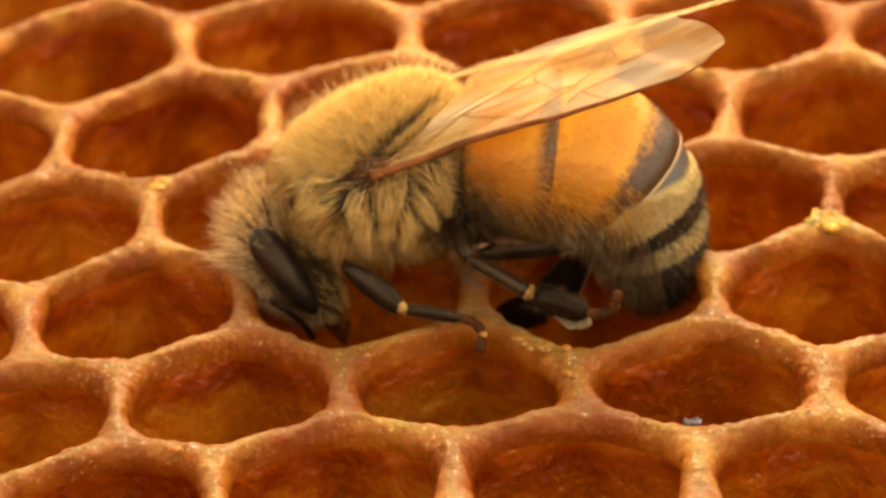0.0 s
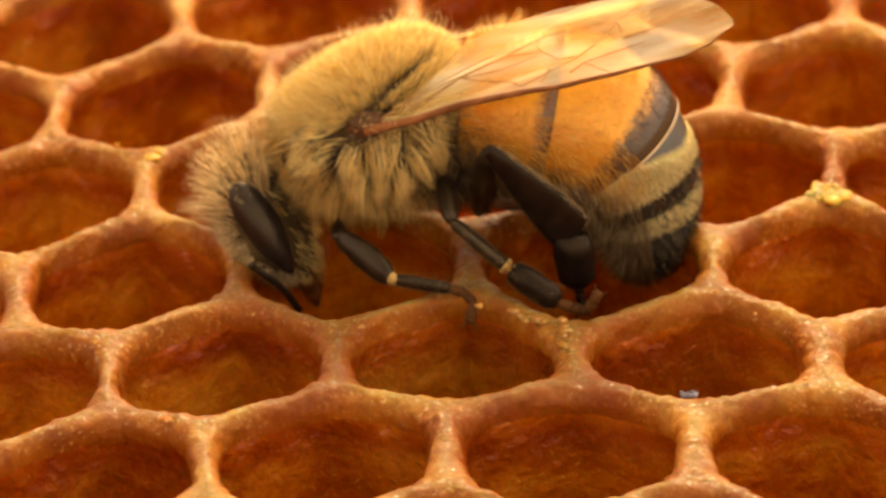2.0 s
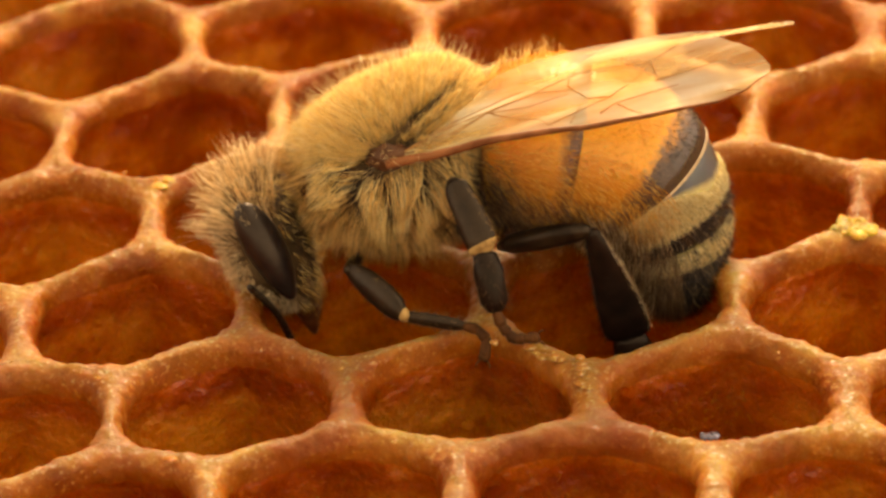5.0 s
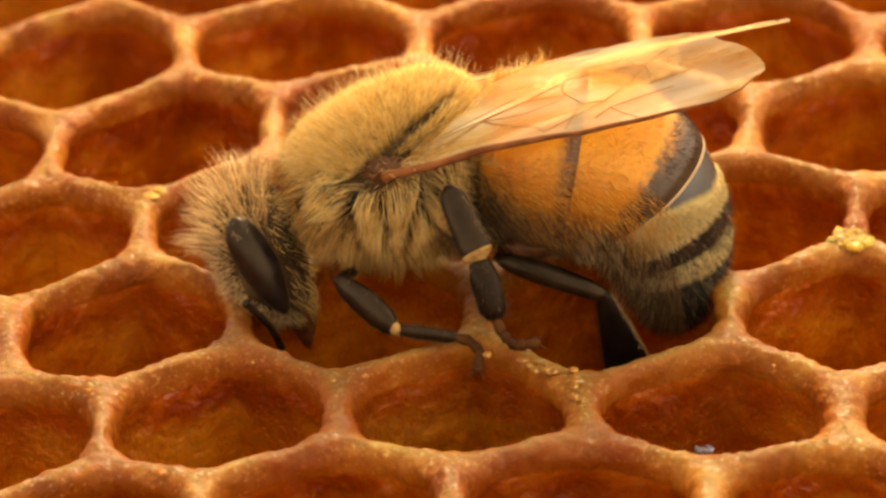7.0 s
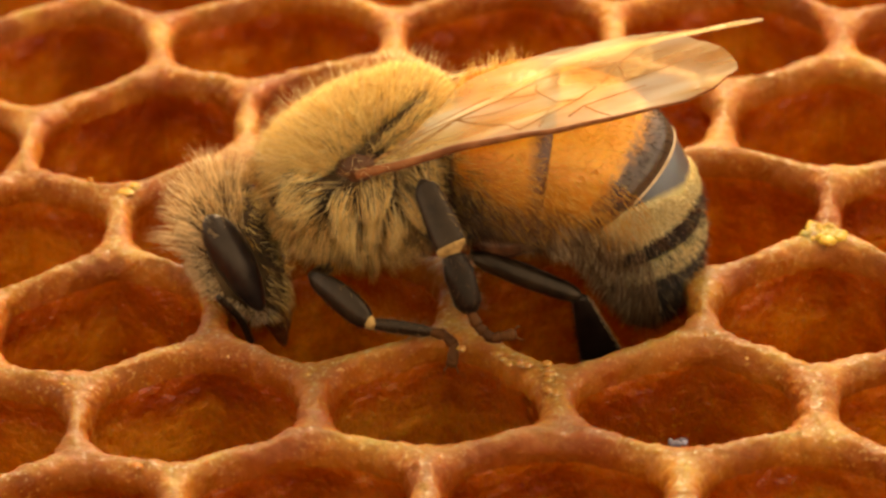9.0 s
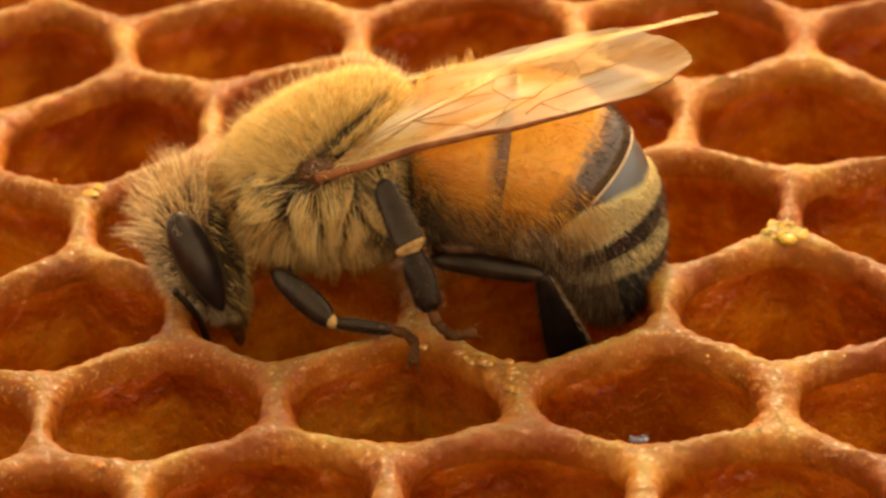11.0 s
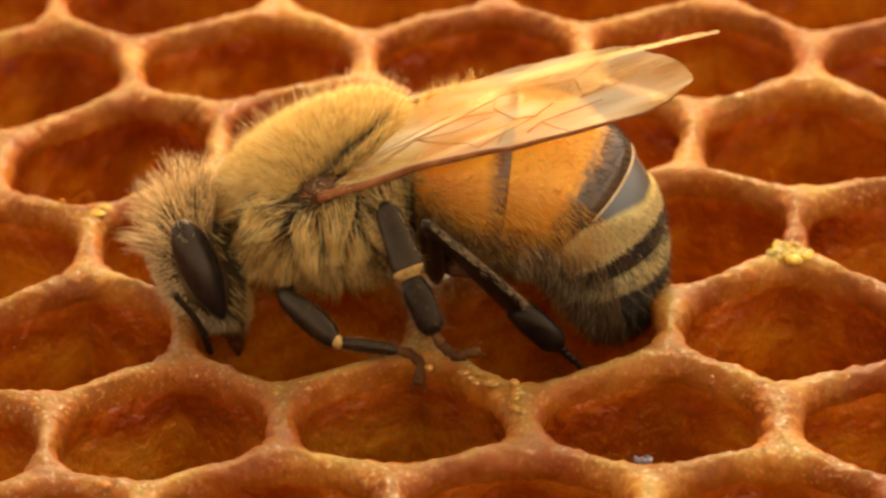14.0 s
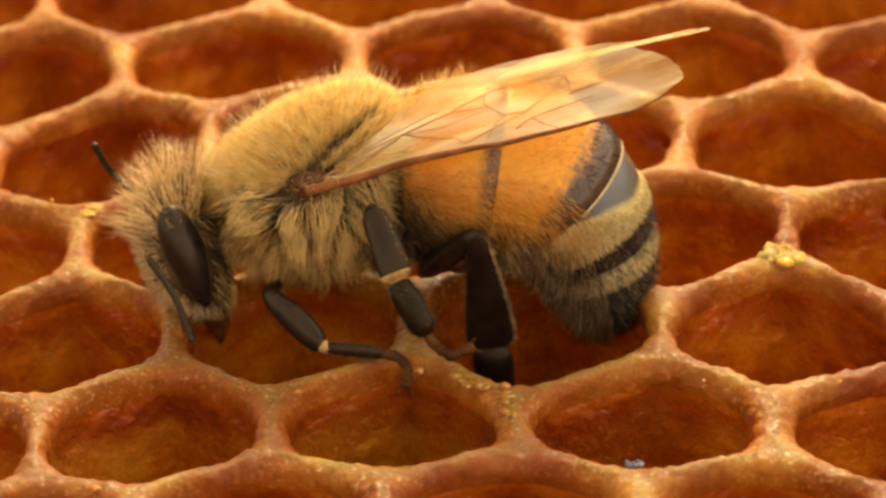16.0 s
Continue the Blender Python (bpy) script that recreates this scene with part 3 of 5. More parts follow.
def spine(u):
    """Place, direction and half height of the abdomen at u from 0 (waist) to 1 (tip)."""
    def at(w):
        w = min(max(w, 0), 1) * (len(SPINE) - 1)
        k = min(int(w), len(SPINE) - 2)
        f = w - k
        p = [SPINE[max(0, min(len(SPINE) - 1, k + d))] for d in (-1, 0, 1, 2)]
        return [0.5 * (2 * b + (c - a) * f + (2 * a - 5 * b + 4 * c - d) * f * f + (3 * b - a - 3 * c + d) * f ** 3) for a, b, c, d in zip(*p)]
    x, z, r = at(u)
    x0, z0, _ = at(u - 0.01)
    x1, z1, _ = at(u + 0.01)
    t = Vector((x1 - x0, 0, z1 - z0)).normalized()
    return Vector((x, 0, z)), t, r


def ab_point(u, a, grow=0.0):
    """Point and normal on the abdomen's skin: a = 0 on the back, 90 degrees on the bee's near side."""
    c, t, r = spine(u)
    up = Vector((-t.z, 0, t.x))
    lat = Vector((0, -1, 0))
    n = (up * math.cos(a) + lat * math.sin(a) * 0.92).normalized()
    return c + up * math.cos(a) * (r + grow) + lat * math.sin(a) * (r * 1.1 + grow) - PET, n


def ab_rings(u0, u1, steps, a0, a1, seg, flare, thick):
    verts, faces, uvs = [], [], []
    for layer, g in ((0, flare), (1, flare - thick)):
        for k in range(steps + 1):
            f = k / steps
            for i in range(seg + 1):
                a = a0 + (a1 - a0) * i / seg
                edge = 0.05 * f * f
                p, _ = ab_point(u0 + (u1 - u0) * f, a, g - 0.05 + edge)
                verts.append(p)
                uvs.append((i / seg, f))
    w = seg + 1
    size = w * (steps + 1)
    for k in range(steps):
        for i in range(seg):
            q = k * w + i
            faces.append((q, q + w, q + w + 1, q + 1))
            faces.append((size + q, size + q + 1, size + q + w + 1, size + q + w))
    for i in range(seg):
        q = steps * w + i
        faces.append((q, size + q, size + q + 1, q + 1))
        faces.append((i, i + 1, size + i + 1, size + i))
    for k in range(steps):
        for i in (0, seg):
            q = k * w + i
            faces.append((q, q + w, size + q + w, size + q))
    return verts, faces, uvs


core = []
for k in range(25):
    u = k / 24
    core.append([ab_point(u, 2 * math.pi * i / 32, -0.06)[0] for i in range(32)])
abdomen = part("abdomen", mesh_of("abdomen", *loft(core)), brown_chitin, bee, at=PET)
BANDS = [(0.05, 0.335), (0.275, 0.515), (0.488, 0.668), (0.645, 0.782), (0.76, 0.895), (0.875, 0.995)]
plates = []
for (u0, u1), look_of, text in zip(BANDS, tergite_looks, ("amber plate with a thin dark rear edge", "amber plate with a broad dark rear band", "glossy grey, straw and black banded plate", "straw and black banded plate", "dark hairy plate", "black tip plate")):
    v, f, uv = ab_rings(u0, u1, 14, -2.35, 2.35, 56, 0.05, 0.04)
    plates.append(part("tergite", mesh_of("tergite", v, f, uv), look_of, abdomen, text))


lip = ab_rings(0.5125, 0.519, 3, -1.9, 1.2, 56, 0.06, 0.05)
part("plate_edge", mesh_of("plate_edge", *lip), horn_edge, plates[1], "pale horny rear edge of the amber plate")


def abdomen_fur(count, u_range, a_range, length, mat, name, label, lay, width=0.008, keep=None):
    roots, ways = [], []
    for _ in range(count):
        u, a = RNG.uniform(*u_range), RNG.uniform(*a_range)
        if keep and not keep(u, a):
            continue
        p, n = ab_point(u, a, 0.02)
        _, t, _ = spine(u)
        roots.append(p)
        ways.append(n + t * lay)
    roots, ways = np.array(roots), np.array(ways) + 0.2 * RNG.normal(size=(len(roots), 3))
    part(name, fur_mesh(name, roots, ways, RNG.uniform(length[0], length[1], len(roots)), width, (0, 0, -0.4), 0.25), mat, abdomen, label)


abdomen_fur(3200, (0.578, 0.612), (-2.2, 1.9), (0.12, 0.2), fur_pale, "band_hair", "pale straw hair band", 1.2, 0.012)
abdomen_fur(3000, (0.515, 0.58), (0.1, 1.9), (0.12, 0.2), fur_pale, "band_hair", "pale straw hair on the flank", 1.2, 0.012, lambda u, a: u > 0.586 - 0.075 * min(1, max(0, (a - 0.45) / 0.9)))
abdomen_fur(3200, (0.678, 0.722), (-2.2, 1.9), (0.12, 0.2), fur_pale, "band_hair", "pale straw hair band", 1.2, 0.012)
abdomen_fur(2400, (0.54, 0.95), (1.4, 2.5), (0.25, 0.5), fur_brown, "flank_hair", "long brown flank hair", 0.9, 0.006)
abdomen_fur(4800, (0.617, 0.97), (-2.4, 2.4), (0.12, 0.3), fur_dark, "dark_hair", "short dark hair", 1.0)
abdomen_fur(700, (0.470, 0.511), (-1.5, 1.5), (0.1, 0.2), fur_dark, "dark_hair", "short dark band hair", 1.0, 0.006)
abdomen_fur(9500, (0.08, 0.455), (-1.0, 2.4), (0.07, 0.19), fur_orange, "fuzz", "fine orange fuzz", 0.9, 0.005)
abdomen_fur(1000, (0.03, 0.145), (-2.6, 1.15), (0.3, 0.6), fur_gold, "waist_fur", "golden tufts at the waist", 0.7)
abdomen_fur(420, (0.05, 0.19), (1.25, 2.5), (0.3, 0.55), fur_brown, "waist_fur", "brown hair under the waist", 0.7)
abdomen_fur(260, (0.04, 0.15), (1.6, 2.5), (0.2, 0.42), fur_dark, "waist_fur", "dark hair under the waist", 0.7)
abdomen_fur(160, (0.14, 0.28), (-1.1, 0.25), (0.3, 0.6), fur_gold, "back_tuft", "long upright golden hair on the back", 0.1, 0.006)
abdomen_fur(900, (0.61, 0.97), (-2.4, 2.4), (0.15, 0.34), fur_head, "tail_fuzz", "fine pale fuzz over the tail", 0.5, 0.0035)
abdomen_fur(500, (0.38, 0.9), (1.8, 2.6), (0.25, 0.5), fur_head, "belly_fur", "long pale belly hair", 0.8, 0.007)
abdomen_fur(1400, (0.14, 0.58), (1.1, 1.8), (0.2, 0.42), fur_orange, "belly_fur", "amber belly hair", 0.9, 0.006)
# brown hair paints in the shade under the abdomen
abdomen_fur(1800, (0.12, 0.6), (1.65, 2.6), (0.22, 0.45), fur_brown, "belly_fur", "brown underside hair, toned dark for shade", 0.9, 0.006)

# head
HEAD_AT = (-2.893, 0.0, 0.461)
TILT = radians(-22)


def narrowed(piece):
    """The head tapers towards the mouth."""
    v, f = piece
    return [(x * (1 + 0.26 * min(0, z)), y * (1 + 0.16 * min(0, z)), z) for x, y, z in v], f


head = part("head", mesh_of("head", *placed(narrowed(ball(0.95, 1.72, 1.70, 36, 24, 0.05)), Matrix.Rotation(TILT, 4, "Y"))), skin_under_fur, bee, at=HEAD_AT)
def teardrop(piece):
    """Broad at the crown, narrow towards the jaw."""
    v, f = piece
    return [(x * (1 + 0.22 * z), y, z) for x, y, z in v], f


for s in (-1, 1):
    eye_m = Matrix.Rotation(TILT, 4, "Y") @ Matrix.Rotation(radians(8 * s), 4, "X")
    eye = part("compound_eye", mesh_of("compound_eye", *placed(teardrop(ball(0.42, 0.46, 1.24, 32, 24)), eye_m)), eye_black, head, "glossy black compound eye", (0.10, 1.42 * s, 0.52 if s < 0 else 0.25))
clypeus = placed(tube([(0.0, 0.3, 0.75, 0, 0), (0.35, 0.34, 0.7, 0, 0), (0.7, 0.26, 0.55, 0.02, 0), (0.9, 0.12, 0.4, 0.06, 0)], 20), Matrix.Translation((0.46, 0, -1.15)) @ Matrix.Rotation(radians(180 - 18), 4, "Y"))
part("clypeus", mesh_of("clypeus", *clypeus), mouth_brown, head, "reddish brown upper lip")
for s in (-1, 1):
    jaw = placed(tube([(0.0, 0.17, 0.12, 0, 0), (0.3, 0.2, 0.13, 0.02, 0), (0.6, 0.14, 0.1, 0.05, -0.08 * s), (0.8, 0.05, 0.05, 0.1, -0.16 * s)], 14), Matrix.Translation((0.6, 0.42 * s, -1.47)) @ Matrix.Rotation(radians(180 - 14), 4, "Y"))
    part("mandible", mesh_of("mandible", *jaw), mouth_brown, head, "reddish brown jaw")


HEADR = np.array([0.93, 1.7, 1.68])


def head_fur(count, keep, lo, hi, lean, name, label, mat, width=0.007):
    d = sphere_points(count)
    d = d[keep(d)]
    rot = np.array(Matrix.Rotation(TILT, 3, "Y"))
    roots = d * HEADR
    low = np.minimum(0, roots[:, 2:3])
    roots = (roots * np.concatenate([1 + 0.26 * low, 1 + 0.16 * low, 1 + 0 * low], 1)) @ rot.T
    nrm = unit(d / HEADR) @ rot.T
    ways = nrm + np.array(lean) + 0.22 * RNG.normal(size=d.shape)
    part(name, fur_mesh(name, roots, ways, RNG.uniform(lo, hi, len(d)), width, (0, 0, -0.25), 0.3, 12), mat, head, label)


def off_eye(d):
    """Keep hair off the compound eyes: roots outside a slightly larger eye."""
    rot = np.array(Matrix.Rotation(TILT, 3, "Y"))
    p = d * HEADR
    low = np.minimum(0, p[:, 2:3])
    p = (p * np.concatenate([1 + 0.26 * low, 1 + 0.16 * low, 1 + 0 * low], 1)) @ rot.T
    clear = np.ones(len(d), bool)
    for s, z in ((-1, 0.52), (1, 0.25)):
        m = np.array((Matrix.Rotation(TILT, 3, "Y") @ Matrix.Rotation(radians(8 * s), 3, "X")).inverted())
        q = (p - np.array((0.10, 1.42 * s, z))) @ m.T
        clear &= (q[:, 0] / 0.45) ** 2 + (q[:, 1] / 0.7) ** 2 + (q[:, 2] / 1.3) ** 2 > 1
    return clear


head_fur(8500, lambda d: off_eye(d) & (d[:, 0] < 0.35) & (d[:, 2] > -0.7), 0.2, 0.42, (-0.15, 0, 0.2), "face_fur", "pale brown face fur", fur_head)
head_fur(3400, lambda d: (d[:, 2] > 0.5) & (d[:, 0] < 0.75), 0.6, 1.3, (-0.25, 0, 0.6), "crown_fur", "long upright hair on the crown", fur_head)
head_fur(1500, lambda d: off_eye(d) & (d[:, 0] > 0.25), 0.2, 0.4, (0.3, 0, -0.8), "cheek_shade", "short brown cheek hair", fur_brown)
head_fur(1900, lambda d: off_eye(d) & (d[:, 0] > 0.1), 0.2, 0.45, (0.3, -0.1, -1.0), "cheek_fur", "golden cheek fur", fur_gold)

# dark nape hair that also paints in the shadow at the neck
head_fur(2600, lambda d: off_eye(d) & (d[:, 0] > 0.3) & (d[:, 2] > -0.1), 0.2, 0.42, (0.2, 0, 0.3), "nape_hair", "dark hair at the back of the head, also painting neck shade", fur_dark)
head_fur(2600, lambda d: off_eye(d) & (d[:, 2] < -0.45), 0.15, 0.34, (0.1, 0, -1.2), "muzzle_fur", "short brown hair round the mouth", fur_brown, 0.006)

# feelers
for s in (-1, 1):
    m = limb((-0.6, 0.9 * s, -0.35), (-0.5, 2.15 * s, 0.25))
    m.translation = m.translation / MM
    piece = tube([(0.0, 0.07, 0.07, 0, 0), (0.12, 0.085, 0.085, 0, 0), (0.5, 0.08, 0.08, 0, 0), (0.62, 0.055, 0.055, 0, 0)], 12)
    part("scape", mesh_of("scape", *placed(piece, m)), leg_chitin, head)


def flagellum():
    rows = [(0.0, 0.03, 0.03, 0, 0), (0.03, 0.075, 0.075, 0, 0)]
    for k in range(11):
        z = 0.05 + k * 0.183
        bow = 0.10 * math.sin(math.pi * k / 10)
        rows += [(z, 0.073, 0.073, bow, 0), (z + 0.02, 0.078, 0.078, bow, 0), (z + 0.155, 0.08, 0.08, bow, 0), (z + 0.178, 0.075, 0.075, bow, 0)]
    rows.append((2.09, 0.03, 0.03, 0, 0))
    return mesh_of("feeler", *tube(rows, 12))


feeler_near = part("feeler", flagellum(), leg_chitin, head, "dark ringed feeler")
feeler_far = part("feeler", flagellum(), leg_chitin, head, "dark ringed feeler")

# wings
FORE = [(0.02, -0.13), (0.95, -0.19), (1.99, -0.19), (3.14, -0.26), (4.15, -0.35), (5.28, -0.47), (6.4, -0.56), (7.29, -0.55), (7.94, -0.41), (8.39, -0.16), (8.51, 0.03), (8.38, 0.36), (8.06, 0.71), (7.55, 1.11), (6.96, 1.4), (6.1, 1.64), (5.2, 1.68), (4.24, 1.28), (3.42, 0.96), (2.62, 0.71), (1.8, 0.43), (0.99, 0.14), (0.19, -0.01)]
HINDW = [(0.18, -0.11), (2.01, -0.0), (4.07, 0.02), (5.88, 0.2), (6.74, 0.82), (6.57, 1.35), (5.84, 1.63), (4.82, 1.74), (3.91, 1.69), (3.05, 1.57), (2.57, 1.4), (2.01, 1.01), (1.29, 0.46), (0.46, 0.05)]
VEINS = [[(0.13, -0.05), (1.27, 0.31), (2.33, 0.52), (3.39, 0.73), (4.36, 1.07), (5.99, 0.94), (6.63, 1.19)], [(0.73, 0.15), (1.52, 0.25), (2.33, 0.49), (3.23, 0.48), (4.15, 0.6)], [(2.33, 0.52), (3.41, 0.09), (3.65, -0.15), (4.33, 0.03), (5.03, 0.21)], [(4.26, 1.13), (4.16, 0.76), (4.52, 0.4), (4.33, 0.08), (4.11, -0.23)], [(4.52, 0.37), (5.03, 0.21), (5.62, 0.61), (5.99, 0.94)], [(5.99, 0.94), (6.14, 0.42), (6.51, 0.39)], [(4.78, -0.15), (5.13, 0.02), (6.53, 0.13)], [(6.04, 0.36), (7.52, 0.5)], [(0.6, 0.12), (1.25, 0.12), (2.26, 0.45)], [(4.15, 0.69), (3.39, 0.73), (2.33, 0.49)], [(5.13, 0.02), (5.67, -0.41)]]
WX, WC, WN = Vector((0.9578, 0.0235, 0.2865)), Vector((-0.1505, 0.8901, 0.4302)), Vector((-0.2449, -0.4552, 0.8561))
ROOT = Vector((-0.096, -1.8, 3.153))


def wing_frame(side):
    m = Matrix((WX, WC, WN)).transposed().to_4x4()
    m.translation = ROOT * MM
    if side > 0:
        flip = Matrix.Diagonal((1, -1, 1, 1))
        m = flip @ m @ flip
    return m


def smooth_outline(pts, per=5):
    n = len(pts)
    out = []
    for k in range(n):
        p = [pts[(k + d) % n] for d in (-1, 0, 1, 2)]
        for q in range(per):
            f = q / per
            out.append(tuple(0.5 * (2 * b + (c - a) * f + (2 * a - 5 * b + 4 * c - d) * f * f + (3 * b - a - 3 * c + d) * f ** 3) for a, b, c, d in zip(*p)))
    return out


def wing_lift(x, y):
    """Shallow pleats of the film."""
    return 0.05 * math.sin(x * 0.9) * y + 0.045 * math.sin(y * 7 - x * 1.1) + 0.018 * math.sin(y * 17 - x * 3.1)


def film(outline, side, z):
    """A thin closed sheet inside the outline, pleated."""
    pts = smooth_outline(outline)
    # strips across the wing from the front edge to the rear edge
    xs = [p[0] for p in pts]
    x0, x1 = min(xs), max(xs)
    steps, rows = 90, 14
    verts, faces = [], []
    for k in range(steps + 1):
        x = x0 + (x1 - x0) * (0.002 + 0.996 * k / steps)
        ys = []
        for a, b in zip(pts, pts[1:] + pts[:1]):
            if (a[0] - x) * (b[0] - x) <= 0 and a[0] != b[0]:
                ys.append(a[1] + (b[1] - a[1]) * (x - a[0]) / (b[0] - a[0]))
        lo, hi = min(ys), max(ys)
        for r in range(rows + 1):
            y = lo + (hi - lo) * r / rows
            verts.append((x, y * (1 if side < 0 else -1), z + wing_lift(x, y)))
    w = rows + 1
    for k in range(steps):
        for r in range(rows):
            q = k * w + r
            f = (q, q + w, q + w + 1, q + 1)
            faces.append(f if side < 0 else f[::-1])
    return verts, faces


def thread(line, side, width, z, seg=6, taper=0.55):
    rings = []
    pts = [(x, y) for x, y in line]
    fine = []
    for k in range(len(pts) - 1):
        for q in range(4):
            f = q / 4
            fine.append((pts[k][0] + (pts[k + 1][0] - pts[k][0]) * f, pts[k][1] + (pts[k + 1][1] - pts[k][1]) * f))
    fine.append(pts[-1])
    for k, (x, y) in enumerate(fine):
        a, b = fine[max(0, k - 1)], fine[min(len(fine) - 1, k + 1)]
        d = Vector((b[0] - a[0], b[1] - a[1], 0)).normalized()
        s = Vector((-d.y, d.x, 0))
        w = width * (1 - taper * k / len(fine))
        ring = []
        for i in range(seg):
            t = 2 * math.pi * i / seg
            p = Vector((x, y, z + wing_lift(x, y))) + s * w * math.cos(t) + Vector((0, 0, 1)) * w * math.sin(t)
            ring.append((p.x, p.y * (1 if side < 0 else -1), p.z))
        rings.append(ring)
    return loft(rings)


wings = []
for side in (-1, 1):
    reach = 1.0 if side < 0 else 1.05
    fore = part("forewing", mesh_of("forewing", *film([(x * reach, y) for x, y in FORE], side, 0.11)), wing_film, bee, "clear amber-tinted forewing")
    for line in VEINS:
        part("vein", mesh_of("vein", *thread(line, side, 0.016, 0.115)), vein_brown, fore)
    part("costa", mesh_of("costa", *thread([(x * reach, y) for x, y in FORE[:10]], side, 0.115, 0.11, 6, 0.93)), costa_brown, fore, "thick reddish brown front edge")
    rear = part("hindwing", mesh_of("hindwing", *film(HINDW, side, 0.07)), wing_film, bee, "clear hindwing folded under the forewing")
    part("vein", mesh_of("vein", *thread([(0.2, 0.0), (1.6, 0.5), (3.0, 0.9), (4.6, 1.0), (6.0, 0.9)], side, 0.016, 0.07)), vein_brown, rear)
    wings.append((side, fore, rear))


# legs
def bristles(profile, count, lo, hi, width, arc, lean, seedname):
    """Bristles along a limb's edge, between the angles of arc."""
    zs = np.array([r[0] for r in profile])
    z = RNG.uniform(zs[0] + 0.05, zs[-1], count)
    a = RNG.uniform(arc[0], arc[1], count)
    rx = np.interp(z, zs, [r[1] for r in profile])
    ry = np.interp(z, zs, [r[2] for r in profile])
    sx = np.interp(z, zs, [r[3] for r in profile])
    sy = np.interp(z, zs, [r[4] for r in profile])
    roots = np.stack([sx + rx * np.cos(a) * 0.97, sy + ry * np.sin(a) * 0.97, z], 1)
    ways = np.stack([np.cos(a), np.sin(a), np.full(count, lean)], 1) + 0.2 * RNG.normal(size=(count, 3))
    return fur_mesh(seedname, roots, ways, RNG.uniform(lo, hi, count), width, (0, 0, 0))


FEMUR = [(-0.05, 0.1, 0.1, 0, 0), (0.1, 0.22, 0.2, 0, 0), (0.45, 0.27, 0.24, 0, 0), (0.85, 0.23, 0.2, 0, 0), (0.97, 0.16, 0.15, 0, 0), (1.02, 0.08, 0.08, 0, 0)]


def scaled(profile, length, wx=1.0, wy=1.0):
    return [(z * length, rx * wx, ry * wy, sx, sy) for z, rx, ry, sx, sy in profile]


SHIN = [(-0.03, 0.06, 0.06, 0, 0), (0.03, 0.15, 0.14, 0, 0), (0.12, 0.2, 0.18, 0.01, 0), (0.45, 0.235, 0.2, 0.02, 0), (0.8, 0.25, 0.2, 0.02, 0), (0.95, 0.22, 0.18, 0, 0), (1.0, 0.12, 0.11, 0, 0)]
FRONT_SHIN = [(-0.03, 0.06, 0.06, 0, 0), (0.03, 0.12, 0.11, 0, 0), (0.12, 0.175, 0.16, 0.01, 0), (0.4, 0.235, 0.2, 0.02, 0), (0.68, 0.24, 0.2, 0.02, 0), (0.86, 0.2, 0.17, 0.01, 0), (0.95, 0.14, 0.13, 0, 0), (1.0, 0.08, 0.08, 0, 0)]


def claws(z):
    pieces = []
    for s in (-1, 1):
        row = [(z, 0.035, 0.03, 0.02 * s, 0), (z + 0.08, 0.03, 0.03, 0.09 * s, 0), (z + 0.17, 0.022, 0.022, 0.15 * s, 0.02), (z + 0.24, 0.008, 0.008, 0.14 * s, 0.06)]
        pieces.append(tube(row, 8))
    return pieces


def foot_chain(length, wide, joints, seg=14, thin=0.085):
    """The first, broad foot joint, then small joints and two claws."""
    rows = [(0.0, wide * 0.45, wide * 0.4, 0, 0), (0.06, wide * 0.8, wide * 0.6, 0, 0), (length * 0.35, wide, wide * 0.7, 0, 0), (length * 0.85, wide * 0.92, wide * 0.65, 0, 0), (length, wide * 0.5, wide * 0.4, 0, 0)]
    pieces = [tube(rows, seg)]
    z = length
    for k in range(joints):
        piece = tube([(z, thin * 0.5, thin * 0.5, 0, 0), (z + 0.05, thin * 0.8, thin * 0.75, 0, 0), (z + 0.16, thin * 1.25, thin, 0, 0), (z + 0.19, thin * 0.7, thin * 0.6, 0, 0)], 10)
        pieces.append(piece)
        z += 0.175
    if not joints:
        return pieces[0]
    pieces.append(tube([(z, 0.04, 0.04, 0, 0), (z + 0.12, 0.1, 0.06, 0, 0), (z + 0.2, 0.09, 0.05, 0, 0.02), (z + 0.24, 0.03, 0.02, 0, 0.02)], 10))
    pieces += claws(z + 0.12)
    return joined(*pieces)


def toes(path):
    """Small foot joints strung along a bent line, with a pad and two claws at its end."""
    pieces = []
    for k, (a, b) in enumerate(zip(path, path[1:])):
        ln = (Vector(b) - Vector(a)).length
        for h in range(2 if ln > 0.4 else 1):
            n = 2 if ln > 0.4 else 1
            m = limb(Vector(a).lerp(Vector(b), h / n), b, (0.2, 1, 0.1))
            m.translation = m.translation / MM
            s = ln / n
            pieces.append(placed(tube([(-0.05, 0.09, 0.08, 0, 0), (0.04, 0.105, 0.09, 0, 0), (s * 0.8, 0.132, 0.11, 0, 0), (s, 0.105, 0.095, 0, 0)], 12), m))
    m = limb(path[-2], path[-1], (0.2, 1, 0.1))
    m.translation = Vector(path[-1])
    pieces.append(placed(ball(0.13, 0.1, 0.12, 14, 10, 0.3, 4.0), m))
    for piece in claws(0.02):
        pieces.append(placed(piece, m))
    return joined(*pieces)


